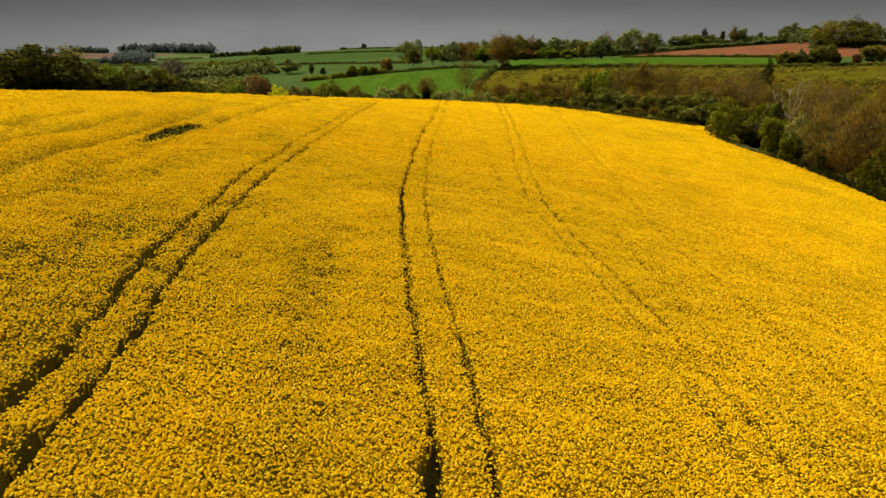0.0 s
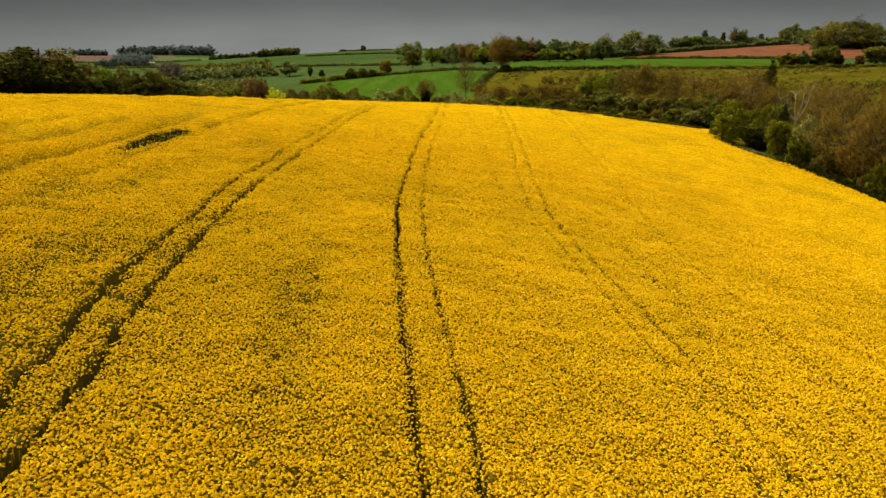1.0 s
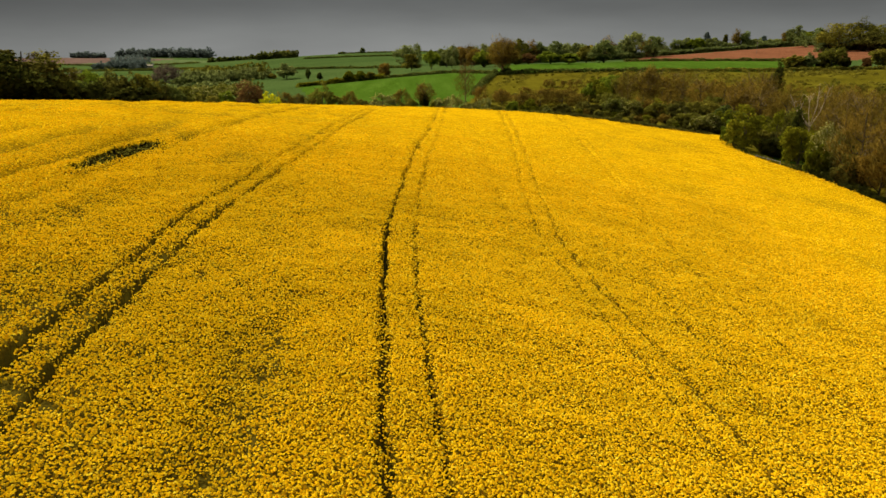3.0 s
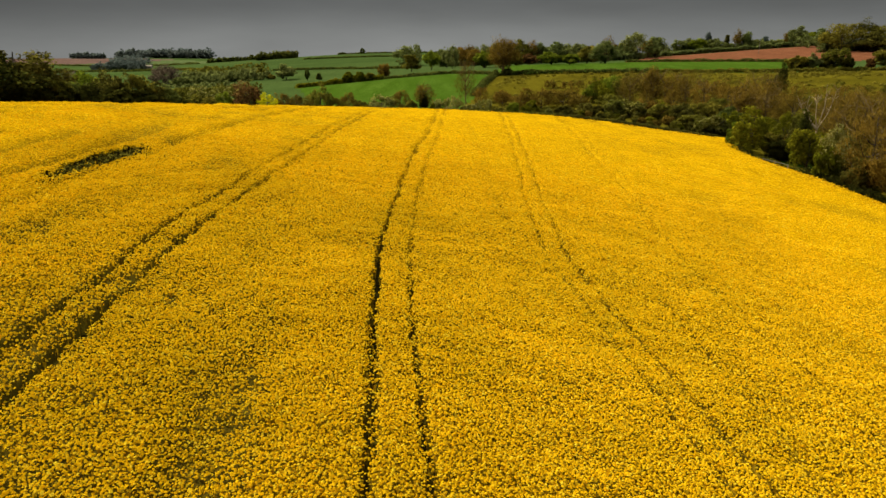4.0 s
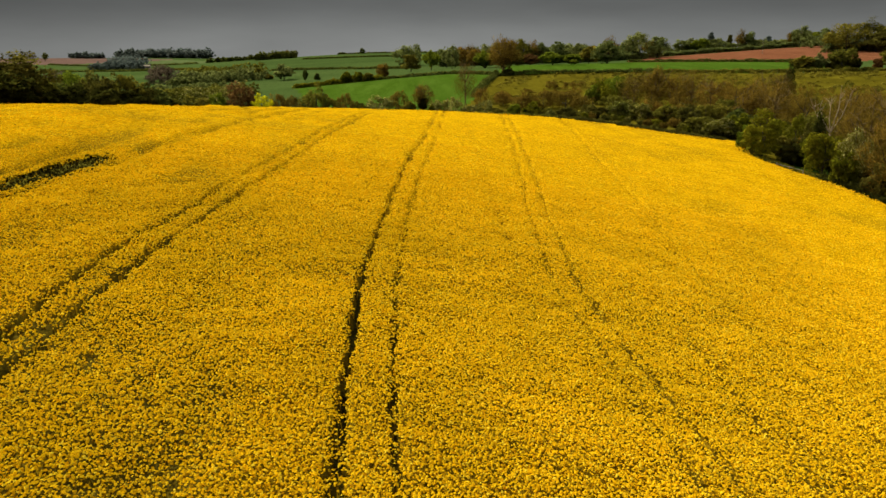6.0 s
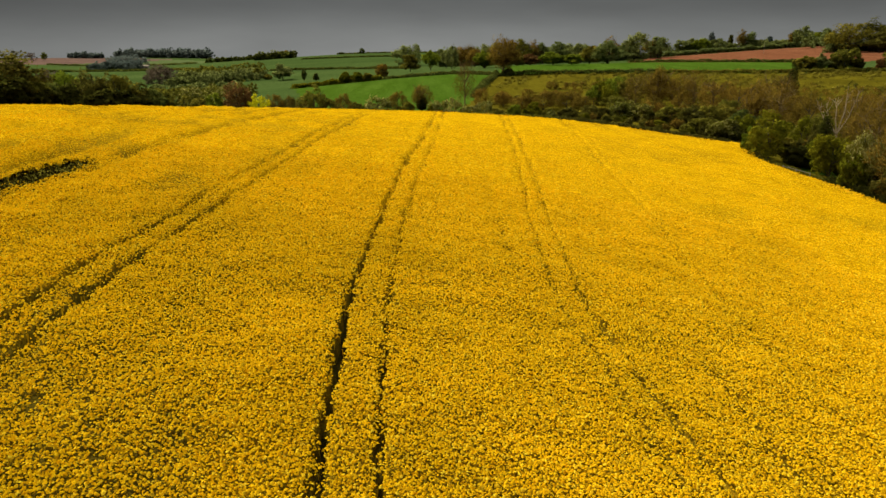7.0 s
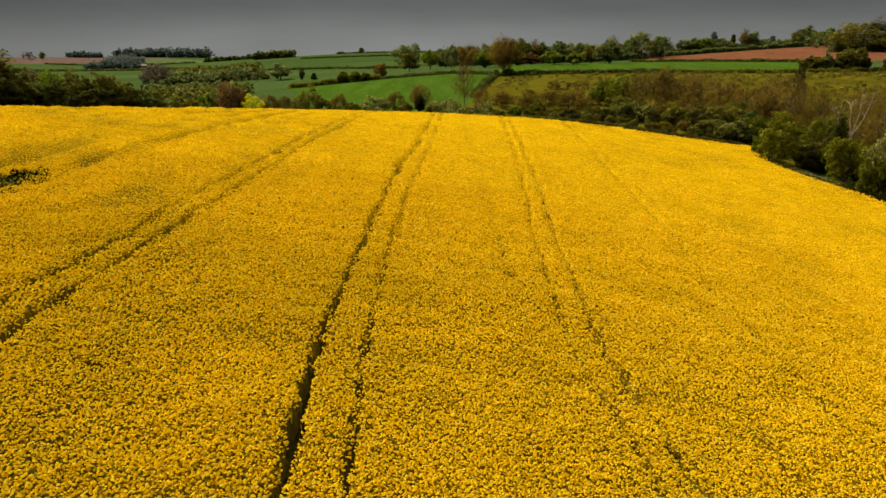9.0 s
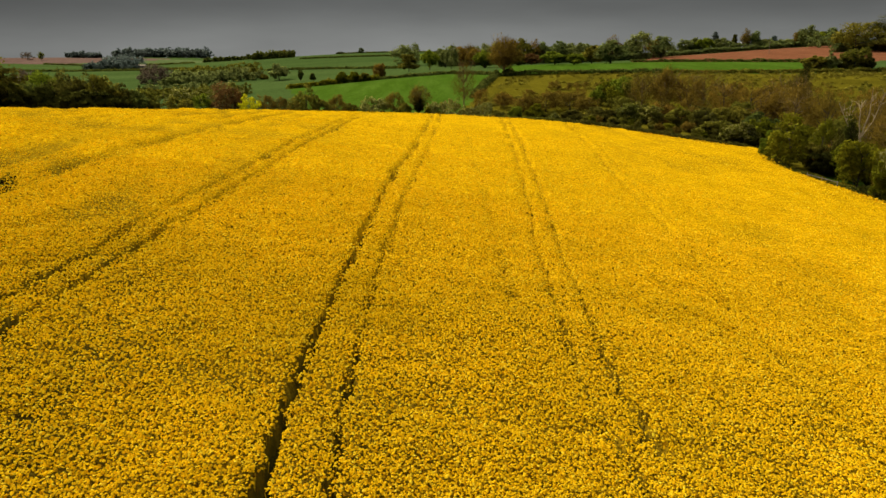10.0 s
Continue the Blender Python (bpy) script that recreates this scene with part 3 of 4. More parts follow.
def foliage(rng, height, spread, low, clumps, per, leaf, kind):
    """Leaf clumps in an uneven crown: one small triangle a leaf spray, or thin twigs for a bare tree."""
    c = rng.normal(0, 1, (clumps, 3))
    c /= np.linalg.norm(c, axis=1)[:, None]
    lump = 0.84 + 0.20 * np.sin(c[:, 0] * 3.1 + rng.uniform(0, 6)) * np.sin(c[:, 1] * 2.7 + rng.uniform(0, 6)) + 0.10 * np.sin(c[:, 2] * 5 + rng.uniform(0, 6))
    c *= (rng.uniform(0.25, 1.0, clumps) ** 0.45 * lump)[:, None]
    mid, half = (1 + low) / 2, (1 - low) / 2
    wide = spread * (1.0 - 0.25 * np.clip(c[:, 2], 0, 1))
    if kind == "cone":
        wide = spread * np.clip(0.55 - 0.5 * c[:, 2], 0.05, 1.2)
    centre = np.stack([c[:, 0] * wide, c[:, 1] * wide, mid - 0.06 + c[:, 2] * half * 0.86], 1) * height
    size = height * 0.112 * rng.uniform(0.6, 1.4, clumps) * (0.75 if kind == "cone" else 1.0)
    way = rng.normal(0, 1, (clumps * per, 3)) + (0, 0, 0.35)
    way /= np.linalg.norm(way, axis=1)[:, None]
    p = np.repeat(centre, per, 0) + way * (np.repeat(size, per) * rng.uniform(0.55, 1.12, clumps * per))[:, None] * (1, 1, 0.8)
    p[:, 2] = np.maximum(p[:, 2], 0.02 * height)
    n = len(p)
    face = way + rng.normal(0, 0.35, (n, 3))
    a = np.cross(face, rng.normal(0, 1, (n, 3)))
    a /= np.linalg.norm(a, axis=1)[:, None] + 1e-9
    b = np.cross(face, a)
    b /= np.linalg.norm(b, axis=1)[:, None] + 1e-9
    s = (leaf * rng.uniform(0.6, 1.4, n))[:, None]
    if kind == "twig":
        out = p - np.array([0, 0, height * (low + 0.1)])
        a = out / (np.linalg.norm(out, axis=1)[:, None] + 1e-6) + rng.normal(0, 0.45, (n, 3))
        a /= np.linalg.norm(a, axis=1)[:, None]
        b = np.cross(a, rng.normal(0, 1, (n, 3)))
        b /= np.linalg.norm(b, axis=1)[:, None]
        v = np.stack([p - a * s * 1.7 - b * s * 0.20, p - a * s * 1.5 + b * s * 0.20, p + a * s * 1.7], 1)
    else:
        v = np.stack([p + a * s, p - a * s * 0.5 + b * s * 0.8, p - a * s * 0.5 - b * s * 0.8], 1)
    heart = (p - np.array([0, 0, mid * height])) / (height * np.array([spread, spread, half + 0.05]))
    soft = way * 0.75 + heart * 0.55 + rng.normal(0, 0.12, (n, 3))
    soft /= np.linalg.norm(soft, axis=1)[:, None] + 1e-9
    return v.reshape(-1, 3), np.arange(3 * n).reshape(-1, 3), np.repeat(soft, 3, 0)


SHAPES = {   # spread, clear trunk, clumps, leaves a clump, boughs
    "round": (0.45, 0.03, 60, 54, 9), "tall": (0.27, 0.10, 56, 46, 8), "bush": (0.52, 0.0, 56, 54, 7), "low": (0.8, 0.0, 60, 40, 7), "cone": (0.20, 0.03, 60, 34, 4),
    "bare": (0.38, 0.14, 84, 40, 14), "scrub": (0.6, 0.0, 70, 44, 9),
}
WORDS = {"green": "green leafy", "dark": "dark green", "deep": "very dark green", "fresh": "fresh light green", "olive": "olive green budding", "russet": "russet brown",
         "gold": "bright yellow", "blossom": "white-blossomed", "may": "white-blossomed", "spring": "light spring green", "umber": "dark brownish green", "twig": "leafless brown", "mauve": "leafless purplish", "blue": "haze-tinted bluish green"}
PLACES = {"round": "broadleaf tree", "tall": "tall tree", "bush": "rounded bush", "low": "spreading shrub", "cone": "conifer", "bare": "open spring tree", "scrub": "thicket shrub"}
made_trees = {}


def plant(x, y, height, shape, leaf, size, where, group, wide=1.0):
    """A tree of that height on the ground at x, y. size: metres of a leaf spray."""
    rng = random.Random(int(x * 7 + y * 13))
    key = (shape, leaf, round(size / height, 3), rng.randrange(2))
    sink = 0.1
    m = Matrix.LocRotScale((x, y, float(ground_z(x, y)) - sink), Euler((0, 0, rng.uniform(0, 6.28))), (height / 10 * wide, height / 10 * wide, height / 10))
    if key in made_trees:
        first = made_trees[key]
        ob = copy_thing(first, m @ Matrix.Diagonal((1 / first.scale[0], 1 / first.scale[1], 1 / first.scale[2], 1)))
    else:
        spread, low, clumps, per, boughs = SHAPES[shape]
        r = np.random.default_rng(100 + len(made_trees))
        per, size = (int(per * 1.2), size * 1.16) if size < 0.35 else (int(per * 1.15), size * 0.72)
        if shape == "bare":
            per = int(per * 0.8)
        ob = new("tree" if shape not in ("bush", "low", "scrub") else "bush", None)
        (v, f), _ = skeleton_of(r, 10, spread, low, boughs, shape == "bare")
        part("trunk", mesh_of("trunk", v, f, [LIMB if shape == "bare" else BARK], None, True), ob)
        v, f, nrm = foliage(r, 10, spread, low, clumps, per, size / height * 10, "twig" if leaf == "twig" else "cone" if shape == "cone" else "leaf")
        part("crown", mesh_of("crown", v, f, [LEAF[leaf]], normals=nrm), ob)
        made_trees[key] = ob
        ob.matrix_basis = m
    tagged(ob, f"{WORDS[leaf]} {PLACES[shape]} {where}", "bush" if shape in ("bush", "low", "scrub") else "tree", group, "thing")
    ob.name = "bush" if shape in ("bush", "low", "scrub") else "conifer" if shape == "cone" else "tree"
    return ob


# ---- hedges and far woods ----
def row_of_clumps(line, height, width, leaf, seed, clump=1.1):
    """Leaf sprays heaped along a line on the ground, with an uneven top."""
    rng = np.random.default_rng(seed)
    p = np.array(line, float)
    seg = np.hypot(*np.diff(p, axis=0).T)
    at = np.concatenate([[0], np.cumsum(seg)])
    n = int(at[-1] * height * width / (leaf * leaf) * 1.6) + 60
    t = rng.uniform(0, at[-1], n)
    x, y = np.interp(t, at, p[:, 0]), np.interp(t, at, p[:, 1])
    top = height * (0.55 + 0.6 * lattice(t, t * 0 + seed, height * clump, seed))
    ang = rng.uniform(0, math.pi, n)
    rad = np.sqrt(rng.uniform(0.3, 1, n))
    x, y = x + np.cos(ang) * rad * width / 2 * rng.choice([-1, 1], n), y + rng.uniform(-0.5, 0.5, n) * width
    z = ground_z(x, y) + np.sin(ang) * rad * top
    c = np.stack([x, y, z], 1)
    side = np.sign(x - np.interp(t, at, p[:, 0]))
    face = np.stack([np.cos(ang) * side, rng.normal(0, 0.5, n) - 0.3, np.sin(ang)], 1) + rng.normal(0, 0.3, (n, 3))
    face /= np.linalg.norm(face, axis=1)[:, None]
    a = np.cross(face, rng.normal(0, 1, (n, 3)))
    a /= np.linalg.norm(a, axis=1)[:, None]
    b = np.cross(face, a)
    s = (leaf * rng.uniform(0.6, 1.4, n))[:, None]
    v = np.stack([c + a * s, c - a * s * 0.5 + b * s * 0.8, c - a * s * 0.5 - b * s * 0.8], 1)
    return v.reshape(-1, 3), np.arange(3 * n).reshape(-1, 3), np.repeat(face, 3, 0)


def hedge(line, height, width, tint, leaf, label, group):
    v, f, nrm = row_of_clumps(line, height, width, leaf, len(bpy.data.objects))
    return tagged(new("hedge", mesh_of("hedge", v, f, [LEAF[tint]], normals=nrm)), label, "hedge", group, "thing")


def wood(corners, height, count, tint, leaf, label, seed):
    """A far wood: crowns side by side over a strip of land from one corner to the other."""
    rng = np.random.default_rng(seed)
    (x0, y0), (x1, y1) = corners
    pieces = []
    for n in range(count):
        u = (n + rng.uniform(0, 1)) / count
        x, y = x0 + (x1 - x0) * u, y0 + (y1 - y0) * u + rng.uniform(-0.6, 0.6) * height
        h = height * rng.uniform(0.75, 1.1)
        v, f, nrm = foliage(rng, h, 0.5, -0.12, 26, 26 if tint in ("twig", "mauve") else 15, leaf * 0.88, "twig" if tint in ("twig", "mauve") else "leaf")
        pieces.append((v + np.array([x, y, float(ground_z(x, y))]), f, nrm))
    v, f = joined(pieces)
    return tagged(new("woodland", mesh_of("woodland", v, f, [LEAF[tint]], normals=np.concatenate([q[2] for q in pieces]))), label, "woodland", kind="stuff")


HEDGES = [   # line, height, width, tint, leaf spray
    # deep tint: the shaded undersides of the bushes, put into the leaf colour
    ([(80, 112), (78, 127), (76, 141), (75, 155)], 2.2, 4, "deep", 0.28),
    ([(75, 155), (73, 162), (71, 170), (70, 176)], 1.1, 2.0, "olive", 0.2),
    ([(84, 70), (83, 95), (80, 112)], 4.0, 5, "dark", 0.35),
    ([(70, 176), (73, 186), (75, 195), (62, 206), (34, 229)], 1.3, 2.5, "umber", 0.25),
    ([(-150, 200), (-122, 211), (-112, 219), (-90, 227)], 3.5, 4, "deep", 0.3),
    ([(-90, 227), (-70, 233), (-30, 238)], 0.9, 2, "umber", 0.25),
    ([(-30, 238), (0, 236), (34, 226)], 1.4, 2, "olive", 0.3),
]
for line, height, width, tint, leaf in HEDGES:
    hedge(line, height, width, tint, leaf, "dense dark hedge along the edge of the rape field", "hedges round the rape field")
FAR_HEDGES = [
    ([(-720, 1330), (-540, 1270), (-400, 1190)], 3.0, 5, "dark", 1.0),
    ([(-620, 1010), (-460, 965), (-330, 905)], 3.0, 5, "dark", 0.9),
    ([(-330, 905), (-260, 840), (-235, 760)], 3.0, 5, "olive", 0.9),
    ([(31, 426), (22, 385), (15, 345)], 3.0, 4, "dark", 0.5),
    ([(32, 420), (85, 418), (118, 417)], 2.6, 3, "dark", 0.5),
    ([(118, 417), (235, 420), (330, 415)], 2.2, 3, "olive", 0.5),
    ([(-95, 482), (-66, 475), (-38, 468)], 3.6, 4, "green", 0.6),
    ([(-38, 468), (6, 456), (31, 428)], 2.2, 3, "dark", 0.5),
    ([(150, 601), (205, 548), (250, 507)], 2.4, 3, "dark", 0.6),
    ([(-190, 1000), (-120, 985), (20, 960)], 2.4, 4, "dark", 0.9),
    ([(-170, 735), (-100, 700), (-20, 640)], 2.4, 4, "dark", 0.7),
    ([(182, 706), (216, 728), (290, 742), (388, 742)], 5.0, 6, "spring", 0.9),
    ([(0, 650), (90, 668), (185, 684)], 7.0, 7, "spring", 0.9),
    ([(310, 604), (350, 600), (410, 596)], 7.0, 7, "spring", 0.8),
    ([(-170, 1290), (-80, 1300), (10, 1290)], 3.0, 6, "dark", 1.0),
]
for line, height, width, tint, leaf in FAR_HEDGES:
    hedge(line, height, width, tint, leaf, "trimmed field hedge between far meadows", "hedges of the far fields")
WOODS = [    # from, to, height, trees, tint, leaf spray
    # the blue tint carries the haze of the far hills
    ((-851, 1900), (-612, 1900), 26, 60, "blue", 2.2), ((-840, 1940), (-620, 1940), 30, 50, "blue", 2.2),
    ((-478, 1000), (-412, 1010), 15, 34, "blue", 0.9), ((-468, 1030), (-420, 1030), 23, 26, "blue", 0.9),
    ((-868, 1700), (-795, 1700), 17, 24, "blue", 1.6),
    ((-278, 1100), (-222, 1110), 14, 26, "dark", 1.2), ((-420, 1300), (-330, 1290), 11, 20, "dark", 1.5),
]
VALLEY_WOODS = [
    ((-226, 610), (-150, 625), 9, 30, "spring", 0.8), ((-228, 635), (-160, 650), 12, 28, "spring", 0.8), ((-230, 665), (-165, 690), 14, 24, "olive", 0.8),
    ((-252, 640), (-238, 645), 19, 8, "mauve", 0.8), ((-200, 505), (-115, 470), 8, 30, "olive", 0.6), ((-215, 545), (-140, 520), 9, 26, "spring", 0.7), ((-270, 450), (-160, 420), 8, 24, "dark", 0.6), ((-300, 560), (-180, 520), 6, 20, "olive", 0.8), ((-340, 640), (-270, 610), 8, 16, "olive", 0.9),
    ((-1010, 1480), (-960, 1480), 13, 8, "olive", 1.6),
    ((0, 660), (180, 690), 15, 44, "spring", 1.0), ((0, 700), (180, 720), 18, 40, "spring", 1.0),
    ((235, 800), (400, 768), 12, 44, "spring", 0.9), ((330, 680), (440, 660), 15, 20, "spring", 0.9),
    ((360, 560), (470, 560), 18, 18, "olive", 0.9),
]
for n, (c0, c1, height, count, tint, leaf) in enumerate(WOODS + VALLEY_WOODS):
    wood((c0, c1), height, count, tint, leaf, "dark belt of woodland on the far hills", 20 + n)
THICKETS = [
    ((70, 245), (175, 225), 8, 26, "twig"), ((85, 270), (200, 250), 9, 26, "twig"), ((60, 300), (150, 290), 7, 18, "olive"), ((150, 285), (240, 260), 10, 18, "twig"),
    ((95, 190), (160, 180), 10, 16, "olive"), ((100, 160), (160, 150), 11, 16, "twig"), ((30, 262), (70, 246), 5, 12, "olive"), ((-40, 275), (40, 268), 4.5, 16, "olive"),
]
UPPER_THICKETS = [
    ((170, 320), (260, 300), 8, 14, "olive"), ((36, 335), (150, 322), 6, 34, "twig"), ((50, 362), (135, 350), 5, 22, "twig"), ((110, 305), (260, 285), 10, 34, "twig"), ((170, 255), (260, 225), 14, 22, "twig"), ((120, 230), (190, 205), 13, 20, "twig"), ((130, 185), (190, 165), 15, 16, "twig")
]
for n, (c0, c1, height, count, tint) in enumerate(THICKETS + UPPER_THICKETS):
    wood((c0, c1), height, count, tint, 0.30 if tint == "twig" else 0.42, "tangled thicket of spring scrub in the valley", 80 + n)


STRAW = leaves("rank_grass", (0.125, 0.105, 0.012), (0.155, 0.13, 0.016), (0.19, 0.158, 0.022))


def tussocks(poly, count, seed):
    """Rank tufts of grass and bracken over the rough slope."""
    rng = np.random.default_rng(seed)
    x, y = rng.uniform(20, 330, 6 * count), rng.uniform(270, 418, 6 * count)
    ok = inside(poly, x, y) & (rng.random(len(x)) < lattice(x, y, 22, 31) ** 1.5 * 1.6)
    x, y = x[ok][:count], y[ok][:count]
    n, per = len(x), 26
    c = np.repeat(np.stack([x, y, ground_z(x, y)], 1), per, 0)
    w = np.repeat(rng.uniform(0.7, 2.0, n), per)
    d = rng.normal(0, 1, (n * per, 3))
    d /= np.linalg.norm(d, axis=1)[:, None]
    d[:, 2] = np.abs(d[:, 2])
    c = c + d * w[:, None] * (1, 1, 0.55)
    a = np.cross(d, rng.normal(0, 1, d.shape))
    b = np.cross(d, a)
    q = w[:, None] * 0.22
    v = np.stack([c + a * q, c - a * q * 0.5 + b * q * 0.8, c - a * q * 0.5 - b * q * 0.8], 1).reshape(-1, 3)
    return tagged(new("tussocks", mesh_of("tussocks", v, np.arange(len(v)).reshape(-1, 3), [STRAW])), "rank tufts of grass and bracken on rough pasture", "grass tufts", kind="stuff")


tussocks(ROUGH_SLOPE, 1500, 71)
wood(((-135, 388), (-98, 378)), 12, 14, "blossom", 0.6, "pale willow belt in the valley bottom", 60)


# ---- single trees and bushes ----
EDGE_TREES = [   # x, y, height, shape, leaf, breadth
    (72.1, 177, 11.8, "bush", "green", 1.00), (71.0, 184, 7.1, "bush", "fresh", 0.76), (73.0, 203, 6.8, "bush", "blossom", 1.51), (71.2, 212, 6.0, "bush", "olive", 1.48),
    (86.6, 192, 11.7, "bush", "green", 0.63), (87.2, 183, 13.7, "tall", "deep", 0.45), (78.3, 163, 10.6, "bush", "green", 0.83),
    (81.1, 176, 10.6, "scrub", "umber", 0.45), (77.1, 151, 13.5, "bush", "may", 0.53), (75.5, 150, 9.5, "bush", "green", 0.57), (80.7, 168, 10.1, "bush", "green", 0.93),
    (78.9, 141, 19.0, "round", "twig", 0.82), (77.7, 142, 8.1, "bush", "umber", 0.86), (79.1, 135, 14.2, "bush", "twig", 0.62), (79.6, 133, 18.2, "bare", "twig", 0.99),
    (80.3, 130, 23.5, "round", "twig", 0.66), (80.2, 126, 11.3, "bush", "green", 0.78),
]
for tx, ty, th, shape, leaf, wide in EDGE_TREES:
    plant(tx, ty, th, shape, leaf, 0.26, "by the rape field", "trees along the field edge", wide)

EDGE_BARE = [   # x, y, height, shape, leaf, breadth
    (100.1, 232, 18.6, "bare", "twig", 1.27), (101.0, 218, 18.1, "scrub", "twig", 0.64), (93.4, 236, 13.5, "bare", "twig", 1.23),
    (105.8, 205, 21.7, "bare", "twig", 0.72), (100.4, 190, 19.6, "scrub", "twig", 0.51), (96.5, 178, 21.7, "bare", "twig", 1.05), (96.6, 168, 24.2, "bare", "twig", 0.88),
    (94.5, 200, 13.1, "scrub", "olive", 0.90), (84.5, 220, 8.4, "bush", "dark", 1.19), (83.1, 228, 8.6, "scrub", "olive", 1.21),
]
for tx, ty, th, shape, leaf, wide in EDGE_BARE:
    plant(tx, ty, th, shape, leaf, 0.26, "by the rape field", "trees along the field edge", wide)

SCRUB = [   # x, y, height, shape, leaf, breadth
    (24.3, 252, 6.0, "bush", "fresh", 0.88), (29.4, 248, 6.4, "bush", "green", 1.07), (34.3, 246, 4.3, "bush", "olive", 1.11), (39.6, 243, 4.9, "bush", "umber", 1.60),
    (47.0, 240, 5.5, "bush", "umber", 1.62), (55.2, 240, 7.2, "bush", "blossom", 1.18), (62.5, 240, 7.1, "bush", "blossom", 1.04),
    (67.4, 230, 6.5, "bush", "olive", 1.48), (70.9, 222, 6.8, "bush", "umber", 1.26), (77.1, 226, 8.2, "scrub", "olive", 0.98), (19.1, 256, 5.2, "scrub", "olive", 0.99),
    (69.7, 255, 10.9, "scrub", "twig", 0.81), (59.2, 262, 11.1, "scrub", "olive", 0.68),
]
for tx, ty, th, shape, leaf, wide in SCRUB:
    plant(tx, ty, th, shape, leaf, 0.4, "on the rough valley side", "scrub on the valley side", wide)

SCRUB_BARE = [   # x, y, height, shape, leaf, breadth
    (73.9, 292, 18.0, "bare", "twig", 0.89), (80.7, 288, 20.6, "bare", "twig", 0.76), (86.4, 284, 18.9, "bare", "twig", 0.82), (91.2, 280, 20.2, "bare", "twig", 0.76),
    (95.2, 270, 16.9, "bare", "twig", 0.94), (100.3, 262, 16.5, "scrub", "twig", 0.78), (107.7, 266, 18.1, "bare", "twig", 0.92),
    (108.2, 250, 22.7, "bare", "twig", 0.87), (112.5, 240, 19.4, "scrub", "twig", 0.60), (126.0, 236, 20.2, "scrub", "twig", 0.60),
    (128.7, 230, 19.0, "scrub", "twig", 0.52), (81.3, 262, 12.4, "scrub", "twig", 0.85), (88.4, 240, 9.3, "scrub", "olive", 1.03),
]
for tx, ty, th, shape, leaf, wide in SCRUB_BARE:
    plant(tx, ty, th, shape, leaf, 0.4, "on the rough valley side", "scrub on the valley side", wide)

SCRUB_GREEN = [   # x, y, height, shape, leaf, breadth
    (71.2, 335, 10.9, "bush", "green", 0.76), (75.7, 330, 12.6, "bush", "fresh", 0.78), (63.6, 318, 8.4, "bush", "fresh", 1.00), (68.6, 315, 9.3, "bush", "green", 1.00),
    (78.5, 325, 10.2, "bush", "olive", 0.74), (153.1, 335, 15.0, "tall", "deep", 0.55), (146.4, 325, 11.5, "bush", "umber", 0.84),
    (40.9, 305, 8.5, "scrub", "twig", 1.26), (32.4, 300, 8.0, "scrub", "twig", 1.20), (50.6, 308, 8.5, "scrub", "twig", 1.38), (25.9, 315, 7.3, "scrub", "twig", 1.14),
    (56.0, 300, 7.9, "scrub", "twig", 1.22),
]
for tx, ty, th, shape, leaf, wide in SCRUB_GREEN:
    plant(tx, ty, th, shape, leaf, 0.4, "on the rough valley side", "scrub on the valley side", wide)

VALLEY = [   # x, y, height, shape, leaf, breadth
    (-82.9, 286, 10.0, "bush", "fresh", 0.75), (-75.4, 288, 13.8, "round", "russet", 1.00), (-72.0, 290, 11.1, "bush", "russet", 0.56),
    (-66.8, 286, 9.1, "low", "gold", 0.68), (-62.0, 292, 9.9, "scrub", "twig", 0.77), (-56.6, 292, 9.0, "scrub", "twig", 0.76), (-45.0, 280, 13.1, "bush", "olive", 0.98),
    (-39.8, 282, 8.8, "bush", "olive", 0.79), (-35.7, 286, 9.7, "scrub", "twig", 0.86), (-23.5, 292, 8.4, "low", "may", 1.18), (-16.1, 296, 10.1, "scrub", "twig", 0.73),
    (-6.9, 292, 13.6, "bare", "twig", 0.86), (-6.9, 291, 9.7, "tall", "deep", 0.73), (-1.1, 286, 7.1, "low", "may", 0.78), (4.7, 284, 9.2, "low", "may", 0.70),
    (-3.0, 284, 5.2, "bush", "green", 0.80),
]
for tx, ty, th, shape, leaf, wide in VALLEY:
    plant(tx, ty, th, shape, leaf, 0.4, "below the rape field", "trees in the valley", wide)

VALLEY_MORE = [   # x, y, height, shape, leaf, breadth
    (9.4, 288, 24.7, "bare", "twig", 0.47), (15.6, 300, 11.9, "scrub", "twig", 0.51), (10.9, 280, 6.4, "low", "may", 0.84), (16.1, 280, 8.0, "low", "may", 0.71),
    (-89.8, 290, 7.7, "bush", "olive", 0.99), (-97.3, 296, 7.9, "scrub", "olive", 0.87), (-31.4, 290, 6.7, "scrub", "olive", 0.76),
    (-11.9, 290, 6.3, "scrub", "olive", 0.80), (-50.4, 288, 7.9, "scrub", "twig", 0.74),
]
for tx, ty, th, shape, leaf, wide in VALLEY_MORE:
    plant(tx, ty, th, shape, leaf, 0.4, "below the rape field", "trees in the valley", wide)

